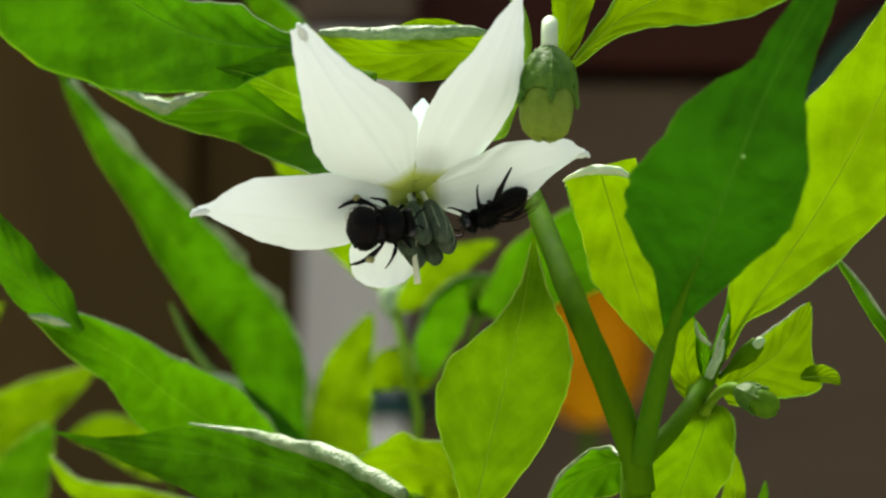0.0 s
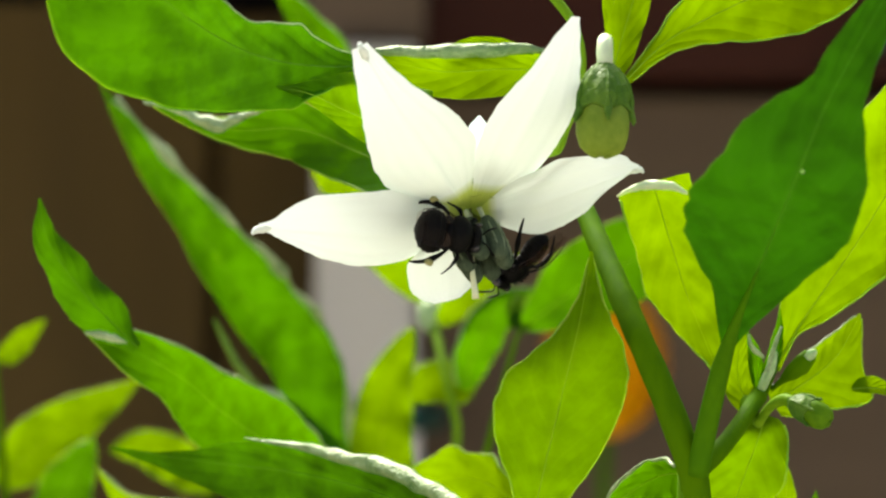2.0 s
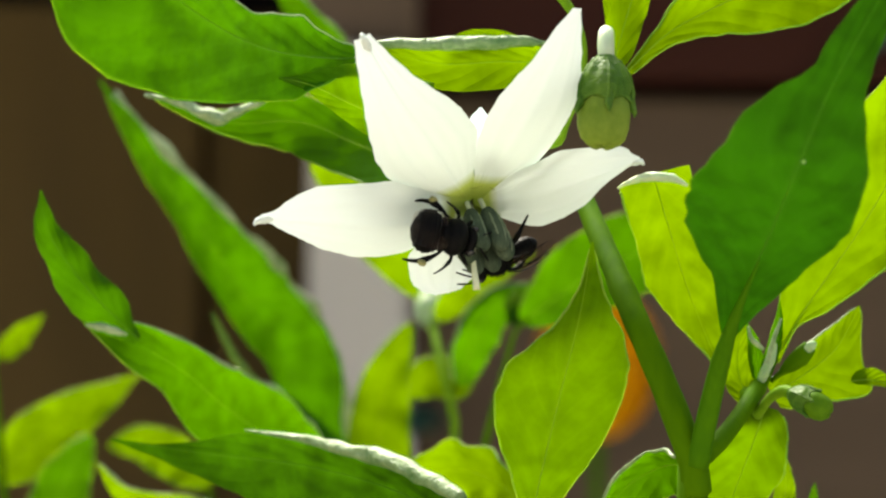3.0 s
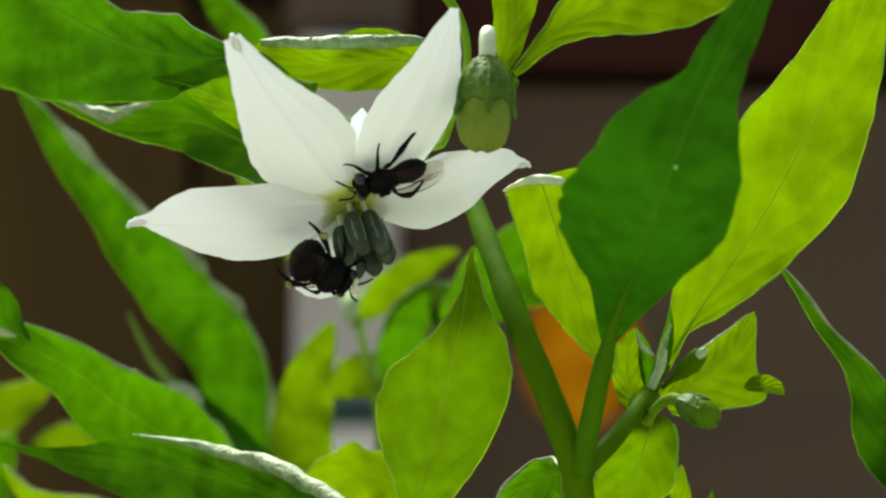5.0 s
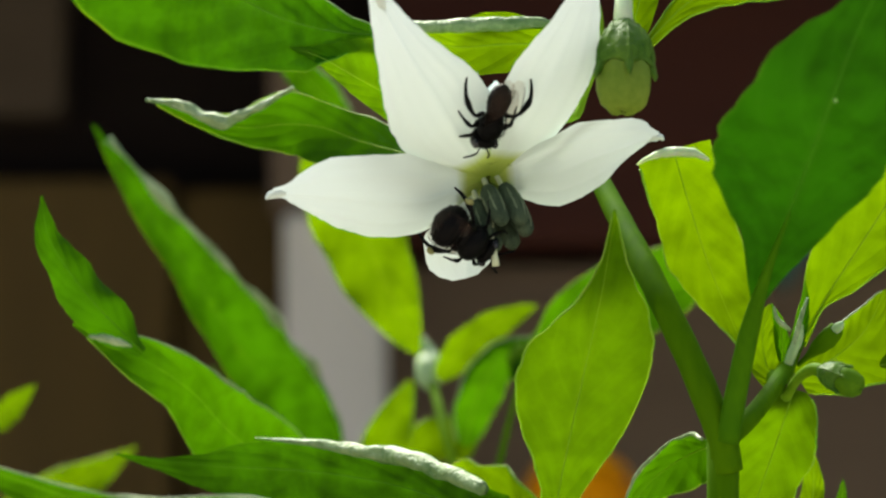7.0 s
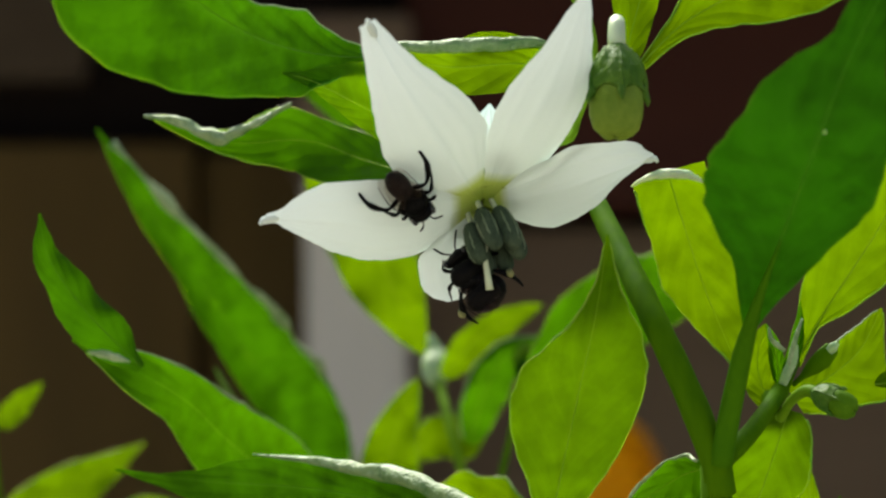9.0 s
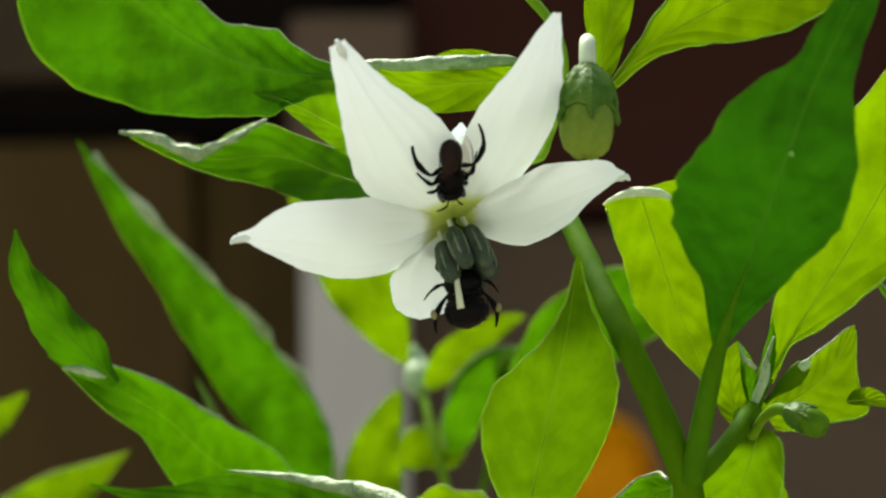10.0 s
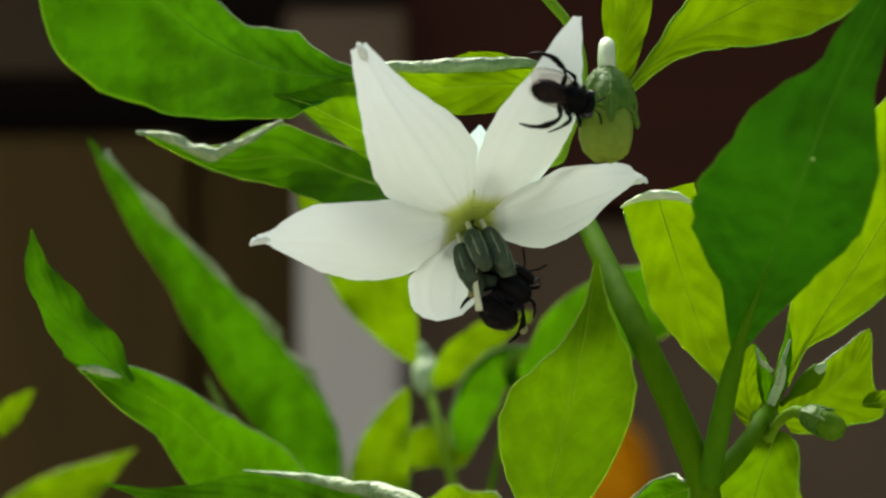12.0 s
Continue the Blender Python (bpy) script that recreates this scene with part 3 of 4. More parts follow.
leaf(plant, [(36.6, 16.0, -15.0), (33.7, 19.0, -9.6), (31.4, 20.0, -5.4), (29.3, 20.0, -3.0), (27.6, 20.0, -0.5), (26.1, 20.0, 1.4)], 2.5, 2.4, DEEP_SHADED_LEAF, stalk=(13.8, 6.0, -62.0), label="green leaf, shade and curled-rim sheen painted in", rr=0.7, prof=(0.5, 0.8, 1.0, 1.0, 0.85, 0.5, 0.27, 0.2, 0.16, 0.1, 0.02), wave=0.14, waves=4)
leaf(plant, [(8.6, 10.0, 12.6), (11.1, 8.0, 15.1), (14.4, 6.0, 16.9), (18.3, 3.0, 18.6), (22.8, 0.0, 20.3)], 2.85, 3.28, YOUNG_LEAF, stalk=(8.6, 15.0, 12.4), label="yellow-green leaf over the hanging bud", prof=(0.08, 0.12, 0.23, 0.52, 0.82, 0.92, 1.00, 0.94, 0.82, 0.58, 0.02), prof_r=(0.08, 0.15, 0.23, 0.35, 0.54, 0.76, 0.89, 1.00, 0.96, 0.84, 0.02), wave=0.03)
leaf(plant, [(8.3, 13.0, 14.7), (8.1, 13.0, 17.4), (8.1, 13.0, 19.5), (7.9, 13.0, 23.1)], 0.74, 0.74, YOUNG_LEAF, a=0.5, b=0.8)
leaf(plant, [(7.7, 10.0, 12.6), (8.4, 10.0, 15.2), (9.2, 10.0, 18.0), (10.4, 10.0, 22.7)], 1.15, 1.15, YOUNG_LEAF, a=0.5, b=0.8)
leaf(plant, [(4.8, 16.0, 13.7), (0.8, 14.5, 13.7), (-3.2, 14.0, 13.5), (-7.7, 14.0, 14.5)], 1.83, 1.35, YOUNG_LEAF, label="green leaf with its rim rolled over", rr=0.25, a=0.4, b=0.5, wave=0.02)
stalk(plant, "rolled_rim", [(-7.3, 13.4, 14.7), (-6.0, 13.5, 14.75), (-4.3, 13.5, 14.7), (-0.4, 13.6, 14.85), (2.6, 14.2, 15.0), (3.9, 14.6, 14.9)], [0.2, 0.34, 0.4, 0.46, 0.44, 0.42, 0.34, 0.1], SHEEN_ROLL, 60, 0.35, "rolled leaf rim, sky sheen painted pale")
leaf(plant, [(3.0, 15.0, 14.7), (1.1, 15.0, 15.3), (-1.0, 15.0, 15.4), (-3.2, 15.0, 14.7)], 0.32, 0.40, YOUNG_LEAF, a=0.6, b=0.6)
leaf(plant, [(18.0, 12.0, -8.5), (17.3, 13.0, -10.9), (16.4, 15.0, -13.9), (14.8, 17.0, -18.6)], 2.46, 2.38, FRESH_LEAF, a=0.5, b=0.8)
leaf(plant, [(12.5, 8.0, -12.0), (11.0, 15.0, -12.8), (9.1, 18.0, -14.4), (7.2, 19.0, -17.3)], 2.07, 1.44, GREEN_LEAF, rr=0.6, a=0.5, b=0.8)
leaf(plant, [(18.7, 15.0, -7.8), (21.1, 15.5, -6.3), (23.0, 16.0, -4.7), (24.5, 16.5, -2.0)], 1.58, 3.62, YOUNG_LEAF, label="small yellow-green leaf with crinkled corners", prof=(0.64, 0.64, 0.75, 0.86, 0.94, 0.99, 1.00, 0.96, 0.87, 0.71, 0.51, 0.32, 0.02), prof_r=(0.29, 0.41, 0.54, 0.68, 0.65, 0.76, 0.91, 1.00, 0.48, 0.33, 0.23, 0.14, 0.02), rl=0.31, wave=0.02, cup=0.02)
leaf(plant, [(17.3, 13.5, -8.6), (16.5, 14.0, -6.8), (16.3, 14.0, -5.0), (16.8, 14.0, -3.0)], 1.03, 1.03, YOUNG_LEAF, a=0.6, b=0.8)
leaf(plant, [(17.7, 14.0, -7.0), (17.5, 13.5, -5.5), (17.2, 13.0, -4.1), (16.7, 12.5, -3.0)], 0.51, 0.47, GREEN_LEAF, a=0.6, b=1.0, cup=0.5)
leaf(plant, [(17.8, 13.0, -6.9), (18.4, 12.5, -5.1), (18.8, 12.5, -3.3), (18.9, 12.5, -1.6)], 0.47, 0.47, GREEN_LEAF, a=0.6, b=1.0, cup=0.5)
leaf(plant, [(20.0, 22.0, -19.0), (20.1, 22.0, -16.5), (20.3, 22.0, -14.3), (20.3, 22.0, -12.2)], 0.90, 0.82, YOUNG_LEAF, a=0.6, b=0.8)
leaf(plant, [(22.0, 24.0, -19.1), (22.2, 24.0, -17.4), (22.3, 24.0, -15.9), (22.5, 24.0, -14.0)], 0.50, 0.50, GREEN_LEAF, a=0.6, b=0.8)
leaf(plant, [(23.9, 15.6, -6.9), (24.8, 15.4, -6.8), (25.7, 15.2, -6.9), (26.4, 15.0, -7.3)], 0.80, 0.36, YOUNG_LEAF, a=0.6, b=0.7, wave=0.05)
stalk(plant, "rolled_rim", [(16.8, 11.6, -3.3), (17.0, 11.6, -4.1), (17.8, 11.8, -4.8)], [0.07, 0.14, 0.18, 0.11], SHEEN_RIM, 24, 0.0, "curled leaf edge, highlight painted pale")
stalk(plant, "rolled_rim", [(18.0, 11.6, -5.7), (18.5, 11.4, -3.9), (18.9, 11.4, -2.8)], [0.14, 0.18, 0.14, 0.07], SHEEN_RIM, 24, 0.0, "curled leaf edge, highlight painted pale")
leaf(plant, [(-13.4, 95.0, 15.8), (-9.6, 97.0, 8.6), (-7.2, 98.0, 2.8), (-4.6, 100.0, -2.6)], 3.32, 3.96, YOUNG_LEAF, stalk=(-0.7, 24.0, 7.7), a=0.6, b=0.85)
leaf(plant, [(-10.5, 97.0, 17.2), (-12.9, 95.0, 19.9), (-15.1, 95.0, 22.1), (-17.6, 95.0, 25.7)], 1.40, 1.61, GREEN_LEAF, stalk=(5.0, 20.0, 6.3), a=0.6, b=0.8, rr=0.6)
leaf(plant, [(-5.1, -14.0, -18.3), (-14.7, -15.0, -15.9), (-22.4, -15.0, -15.5), (-30.7, -15.0, -12.7)], 2.39, 0.96, GREEN_LEAF, stalk=(12.2, 3.0, -36.0), rr=0.55, a=0.4, b=0.7, wave=0.1)
stalk(plant, "flower_stalk", [(-1.9, 9.6, 6.1), (-1.0, 10.7, 7.9), (4.2, 6.0, 8.1), (4.8, 6.5, 9.4), (5.6, 6.0, 11.7), (5.8, 6.0, 14.0), (5.2, 6.5, 16.2), (3.0, 8.0, 19.3), (1.8, 9.0, 21.9)], [0.9, 0.5, 0.28, 0.24, 0.24, 0.28, 0.36, 0.42], PEDUNCLE, 50, 0.1)

FLOWER, AXIS = Vector((-1.45, 8.2, 4.75)), Vector((0.323, -0.622, -0.714))
BARREL = Vector((0.27, -0.64, -0.72)).normalized()  # the way the anthers point


def petal(flower, pts, wl, wr, left, right, **shape):
    """A white petal, thick and slightly hollow, whose tip bends back."""
    bm = bmesh.new()
    blade(bm, [mm(p) for p in pts], wl / 1000, wr / 1000, prof=left, prof_r=right, jag=0.03, facing=AXIS, nu=44, nv=24, keel=0.00010, waves=3.0, **shape)
    return part("petal", bm, PETAL, flower, "white waxy petal")


def open_flower(plant):
    """The nodding flower: a short green-yellow cup, white petals, a ring of grey-green anthers and the style."""
    c = mm(FLOWER)
    bm = bmesh.new()
    lathe(bm, [(-0.0026, 0.0006), (-0.0024, 0.0012), (-0.0014, 0.0018), (-0.0004, 0.0020), (0.0, 0.0019), (-0.0004, 0.0016), (-0.001, 0.0005)], c, AXIS, 20, 5, 0.05)
    flower = part("flower", bm, STEM, plant, "open white six-petalled flower, nodding")
    side = AXIS.cross(Vector((1, 0, 0))).normalized()
    cross = AXIS.cross(side)
    petal(flower, [(-1.2, 6.8, 4.4), (-5.8, 5.2, 3.2), (-9.9, 2.5, 3.1), (-14.15, 0.75, 3.1)], 3.24, 3.41, (0.15, 0.27, 0.43, 0.63, 0.87, 1.00, 1.00, 0.99, 0.96, 0.95, 0.90, 0.85, 0.81, 0.72, 0.61, 0.49, 0.38, 0.25, 0.09, 0.13), (0.09, 0.21, 0.37, 0.53, 0.67, 0.79, 0.87, 0.93, 0.98, 1.00, 1.00, 0.99, 0.99, 0.95, 0.90, 0.84, 0.69, 0.51, 0.22, 0.13), cup=-0.12, wave=0.03)
    petal(flower, [(-1.3, 6.7, 4.5), (-3.6, 1.5, 7.5), (-5.9, -4.0, 10.6), (-7.8, -7.7, 13.8)], 3.32, 3.03, (0.11, 0.44, 0.81, 1.00, 0.98, 0.84, 0.69, 0.52, 0.34, 0.16), (0.09, 0.40, 0.73, 1.00, 0.97, 0.89, 0.70, 0.48, 0.30, 0.16), cup=-0.14, wave=0.02)
    petal(flower, [(-0.8, 6.9, 4.6), (1.5, 2.7, 8.7), (3.4, -0.8, 12.2), (5.0, -3.7, 15.9)], 2.56, 3.22, (0.14, 0.38, 0.66, 0.89, 1.00, 0.95, 0.79, 0.54, 0.36, 0.10), (0.12, 0.46, 0.90, 0.96, 1.00, 0.96, 0.78, 0.57, 0.33, 0.10), cup=-0.08, wave=0.02)
    petal(flower, [(-1.0, 7.2, 4.4), (2.9, 7.4, 5.2), (6.4, 7.5, 6.2), (9.5, 8.75, 7.15)], 3.04, 3.56, (0.05, 0.16, 0.30, 0.45, 0.58, 0.68, 0.77, 0.85, 0.92, 0.96, 1.00, 0.95, 0.90, 0.85, 0.81, 0.75, 0.64, 0.50, 0.26, 0.12), (0.06, 0.23, 0.44, 0.59, 0.74, 0.85, 0.92, 0.99, 1.00, 0.98, 0.92, 0.84, 0.75, 0.66, 0.54, 0.41, 0.29, 0.18, 0.07, 0.12), cup=-0.08, wave=0.03)
    petal(flower, [(-1.4, 7.3, 4.2), (-2.1, 8.3, 2.4), (-2.4, 9.8, 0.5), (-2.5, 12.1, -1.3)], 2.15, 2.85, (0.12, 0.60, 0.89, 0.96, 1.00, 0.98, 0.96, 0.92, 0.80, 0.42), (0.08, 0.27, 0.49, 0.80, 1.00, 1.00, 0.95, 0.84, 0.64, 0.30), cup=-0.06, wave=0.03)
    petal(flower, [(-0.7, 8.6, 5.7), (-0.6, 7.1, 7.4), (-0.6, 5.9, 8.9), (-0.6, 5.6, 10.3)], 0.98, 1.04, (0.74, 0.74, 0.82, 0.90, 0.97, 1.00, 0.94, 0.87, 0.71, 0.10), (0.75, 0.81, 0.87, 0.94, 1.00, 0.94, 0.89, 0.84, 0.56, 0.10), cup=-0.05, wave=0.03)
    for line, radii in (
        (((-13.3, 0.95, 3.15), (-13.9, 0.8, 3.1), (-14.25, 0.7, 3.0), (-14.45, 0.65, 2.75)), (0.1, 0.26, 0.25, 0.2, 0.08)),
        (((-7.3, -6.8, 13.0), (-7.7, -7.5, 13.7), (-7.8, -7.7, 13.95)), (0.1, 0.26, 0.28, 0.12)),
        (((8.8, 8.6, 6.95), (9.3, 8.75, 7.15), (9.65, 8.9, 7.1), (9.85, 8.95, 6.9)), (0.1, 0.24, 0.24, 0.2, 0.08)),
    ):
        tb = bmesh.new()
        tube(tb, [mm(p) for p in line], [r / 1000 for r in radii], 16, 10, 0.4)
        part("petal_tip", tb, PETAL_TIP, flower, "thick curled petal tip")
    hb = bmesh.new()
    lathe(hb, [(-0.0008, 0.0005), (-0.0006, 0.0009), (0.0002, 0.0013), (0.0008, 0.0017), (0.0013, 0.0022), (0.0011, 0.00227), (0.0, 0.0018), (-0.0008, 0.0006)], c, AXIS, 40, 10, 0.06)
    part("throat", hb, HEART, flower, "yellow-green heart of the flower")
    sizes = (1.0, 0.94, 1.04, 0.97, 0.92, 1.02)
    for k, size in enumerate(sizes):
        w = 2 * math.pi * (k + 0.3) / len(sizes)
        out = (side * math.cos(w) + cross * math.sin(w)).normalized()
        fb = bmesh.new()
        tube(fb, [c + out * 0.0010 - AXIS * 0.0003, c + out * 0.00095 + BARREL * 0.0009, c + out * 0.00105 + BARREL * 0.0025], [0.00024, 0.00017, 0.00016], 8, 8)
        part("filament", fb, STYLE, flower, "pale cream filament")
        lean = (BARREL + out * (0.05 + 0.03 * math.sin(k * 2.4))).normalized()
        foot = c + out * 0.00112 + BARREL * (0.0022 + 0.00022 * math.sin(k * 1.9))
        ab = bmesh.new()

        def sac(d, r):
            # two fat lobes to a sac, with a furrow between them on the outer face
            def row(v):
                lobe = 1 - 0.26 * max(0.0, math.cos(v * 2)) ** 3 + 0.07 * noise.noise(Vector((math.cos(v) * 2, math.sin(v) * 2, d * 2200 + k)))
                return d * size, r * lobe
            return row
        prof = [(0.0, 0.0001), (0.0001, 0.00042), (0.0005, 0.00060), (0.0011, 0.00069), (0.0019, 0.00072), (0.0025, 0.00068), (0.0030, 0.00056), (0.0033, 0.00034), (0.0034, 0.00005)]
        shell(ab, [sac(d, r) for d, r in prof], foot, lean, 26)
        anther = part("anther", ab, ANTHER, flower, "blue-grey pollen sac")
        for turn in (-0.85, 0.04, 0.88):
            o2 = (Matrix.Rotation(turn, 3, BARREL) @ out).normalized()
            mb = bmesh.new()
            line = [foot + o2 * (r - 0.00003) + lean * d * size for d, r in ((0.0003, 0.00050), (0.0010, 0.00064), (0.0019, 0.00068), (0.0026, 0.00063), (0.0031, 0.00046))]
            tube(mb, line, [0.00003, 0.00008, 0.00010, 0.00007, 0.00003], 14, 6, 0.7)
            part("seam", mb, SEAM, anther)
    pb = bmesh.new()
    tube(pb, [c, c + BARREL * 0.003, mm((-1.0, 4.6, 1.3)), mm((-0.75, 4.3, -1.1))], [0.0002, 0.00015, 0.00015, 0.00015, 0.00024], 18, 10)
    part("style", pb, STYLE, flower, "pale cream style")
    return flower




drop = bmesh.new()
bmesh.ops.create_icosphere(drop, subdivisions=2, radius=0.00010, matrix=Matrix.Translation(mm((17.3, -17.0, 6.4))))
part("water_drop", drop, PALE_BUD, plant, "tiny pale speck on the dark leaf")

stalk(plant, "bud_stalk", [(8.2, 18.0, 13.0), (7.6, 14.0, 13.6), (7.15, 7.0, 14.3), (7.05, 2.4, 14.8), (7.0, 1.2, 14.5), (7.0, 0.9, 12.9)], [0.28, 0.31, 0.36, 0.44, 0.48, 0.52], PALE_STALK, 24, 0.0, "")


def hanging_bud(plant, top, low, label="closed pale green bud hanging from its stalk", flesh=BUD):
    """A closed bud that hangs: a ribbed green calyx with a scalloped hem over lumpy pale yellow-green petals."""
    top, low = mm(top), mm(low)
    way = (low - top).normalized()
    n = (low - top).length
    bm = bmesh.new()
    petals = [(0.40, 0.20), (0.50, 0.268), (0.61, 0.282), (0.74, 0.272), (0.87, 0.232), (0.93, 0.17), (0.955, 0.10), (0.94, 0.03)]

    def petal_row(d, r):
        return lambda w: (n * (d + 0.012 * math.cos(5 * w)), n * r * (1 - 0.07 * abs(math.cos(2.5 * w + 0.6)) ** 5 + 0.03 * noise.noise(Vector((math.cos(w) * 2, math.sin(w) * 2, d * 6)))))
    shell(bm, [petal_row(d, r) for d, r in petals], top, way)
    bud = part("flower_bud", bm, flesh, plant, label)
    cb = bmesh.new()
    cap = [(-0.03, 0.07), (0.03, 0.12), (0.10, 0.185), (0.20, 0.235), (0.30, 0.266), (0.39, 0.274), (0.45, 0.270), (0.49, 0.268), (0.46, 0.256)]

    def cap_row(d, r):
        hem = max(0.0, (d - 0.25) / 0.33)
        return lambda w: (n * (d + 0.035 * hem * math.cos(5 * w)), n * r * (1 + 0.05 * math.cos(5 * w) * min(1, 2 * d + 0.2) + 0.16 * noise.noise(Vector((math.cos(w) * 3, math.sin(w) * 3, d * 9)))))
    shell(cb, [cap_row(d, r) for d, r in cap], top, way)
    part("calyx", cb, CALYX, bud, "ribbed green calyx cap")
    a = way.cross(Vector((0.2, 1, 0.1))).normalized()
    b = way.cross(a)
    for k in range(5):
        w = 2 * math.pi * k / 5
        o = a * math.cos(w) + b * math.sin(w)
        rb = bmesh.new()
        tube(rb, [top + way * n * d + o * n * (r + 0.012) for d, r in ((0.04, 0.12), (0.2, 0.230), (0.38, 0.276), (0.50, 0.274))], [n * 0.014, n * 0.018, n * 0.022, n * 0.03], 14, 7, 0.3)
        part("calyx_rib", rb, CALYX, bud)
        tb = bmesh.new()
        tube(tb, [top + way * n * 0.47 + o * n * 0.262, top + way * n * 0.54 + o * n * 0.285, top + way * n * 0.59 + o * n * 0.312, top + way * n * 0.64 + o * n * 0.312], [n * 0.05, n * 0.045, n * 0.035, n * 0.01], 8, 8, 0.3)
        part("calyx_tooth", tb, CALYX, bud)
    return bud


def small_bud(plant, pts, radii, mat, label):
    bm = bmesh.new()
    tube(bm, [mm(p) for p in pts], [r / 1000 for r in radii], 18, 12, 0.1)
    return part("flower_bud", bm, mat, plant, label)


hanging_bud(plant, (7.0, 1.0, 13.3), (6.8, 0.0, 7.4))
stalk(plant, "bud_stalk", [(17.4, 11.5, -9.0), (18.1, 9.6, -7.8), (18.8, 8.6, -7.35), (19.3, 8.0, -7.5)], [0.34, 0.3, 0.34, 0.42], PEDUNCLE, 20)
hanging_bud(plant, (19.1, 8.0, -7.4), (21.7, 6.8, -8.7), "small green bud nodding on a short stalk", GREEN_BUD)
small_bud(plant, [(18.5, 14.0, -6.9), (19.4, 13.5, -6.1), (20.3, 13.0, -5.3), (20.9, 13.0, -4.6)], [0.16, 0.2, 0.52, 0.66, 0.5], STEM, "small dark green bud")
small_bud(plant, [(20.7, 12.6, -4.8), (21.0, 12.4, -4.5), (21.2, 12.4, -4.3)], [0.29, 0.32, 0.14], PALE_BUD, "pale tip of a small bud")
small_bud(plant, [(17.6, 13.0, -7.3), (18.0, 12.5, -6.2), (18.4, 12.5, -5.3), (18.6, 12.5, -4.4)], [0.22, 0.32, 0.32, 0.14], PALE_BUD, "tiny pale bud")

back_plant = thing("pepper_plant", mm((-1.4, 105.0, -600)), "green chilli pepper plant behind, budding, slightly blurred", "plant", "pepper plants")
stalk(back_plant, "main_stem", [(-1.4, 105.0, -600.0), (0.6, 105.0, -300.0), (-1.4, 105.0, -17.3), (-1.3, 105.0, -13.3), (-1.2, 106.0, -10.1), (-2.6, 107.0, -7.1), (-3.5, 108.0, -4.5)], [1.31, 1.2, 1.0, 0.62, 0.48, 0.42], PEDUNCLE, 60, 0.0, "")
leaf(back_plant, [(4.3, 88.0, -4.3), (10.1, 84.0, -0.1), (15.0, 81.0, 2.3), (18.6, 79.0, 5.1)], 3.67, 3.37, GREEN_LEAF, stalk=(-1.4, 105.0, -30.0), a=0.7, b=0.6)
leaf(back_plant, [(-3.1, 104.0, -4.4), (-0.4, 101.0, -1.5), (2.6, 100.0, 0.5), (5.7, 100.0, 1.8)], 1.47, 1.63, YOUNG_LEAF, a=0.6, b=0.8)
leaf(back_plant, [(-0.8, 104.0, -10.3), (0.4, 102.0, -6.1), (2.2, 100.0, -3.1), (5.5, 98.0, -1.2)], 1.96, 1.96, GREEN_LEAF, a=0.6, b=0.7, rl=0.5)
leaf(back_plant, [(-7.5, 100.0, -23.3), (-8.0, 100.0, -14.9), (-7.3, 100.0, -9.4), (-5.3, 100.0, -4.5)], 2.83, 2.73, YOUNG_LEAF, stalk=(-3.4, 105.0, -45.0), a=0.5, b=0.8)
leaf(back_plant, [(0.2, 106.0, -10.6), (-2.1, 107.0, -9.5), (-3.8, 107.0, -9.7), (-6.1, 107.0, -11.6)], 2.12, 1.89, YOUNG_LEAF, a=0.5, b=0.7)
leaf(back_plant, [(-8.9, 84.0, -17.6), (-12.6, 84.0, -14.4), (-15.4, 84.0, -11.8), (-17.9, 84.0, -10.1)], 1.3, 1.2, DARK_SHADED_LEAF, stalk=(-4.4, 101.0, -55.0), a=0.5, b=0.6, rr=0.2)
stalk(back_plant, "leaf_tip", [(-16.2, 84.0, -11.1), (-18.3, 84.5, -9.6), (-20.0, 85.0, -7.6), (-22.0, 85.0, -3.8)], [0.5, 0.42, 0.36, 0.3, 0.1], MARGIN, 24, 0.4)
stalk(back_plant, "rolled_rim", [(-18.4, 83.2, -9.8), (-17.3, 83.0, -10.0), (-16.2, 83.0, -10.6), (-15.5, 83.0, -11.4)], [0.2, 0.5, 0.45, 0.12], SHEEN_RIM, 24, 0.5, "curled leaf edge, highlight painted pale")
leaf(back_plant, [(-14.4, 116.0, -17.7), (-16.2, 108.0, -9.2), (-18.8, 98.0, -3.9), (-22.5, 87.0, 2.6), (-27.2, 81.0, 9.3), (-31.2, 78.8, 15.6)], 3.9, 4.0, DEEP_SHADED_LEAF, stalk=(-3.4, 99.0, -60.0), label="long narrow green leaf, rim with painted sky sheen", prof=(0.55, 0.48, 0.45, 0.48, 0.54, 0.60, 0.63, 0.62, 0.55, 0.43, 0.33, 0.20, 0.02), prof_r=(0.79, 0.86, 0.92, 0.94, 0.91, 0.87, 0.81, 0.73, 0.60, 0.48, 0.37, 0.24, 0.02), rr=0.6, rim=3.5, er=0.0026, el=-0.0004, cup=0.22, facing=(0.2, -1, 0.25), wave=0.07, waves=6, jag=0.07)
leaf(back_plant, [(3.7, 99.0, -4.8), (4.0, 98.0, -4.0), (4.4, 97.0, -3.2), (4.6, 97.0, -2.5)], 0.97, 0.97, DARK_SHADED_LEAF, a=0.6, b=0.7)
small_bud(back_plant, [(-3.6, 108.0, -5.0), (-3.7, 109.0, -3.8), (-3.8, 110.0, -2.2), (-4.1, 110.0, -1.0), (-4.3, 110.0, -0.5)], [0.61, 1.22, 1.37, 1.12, 0.71, 0.25], PALE_BUD, "pale green closed bud")
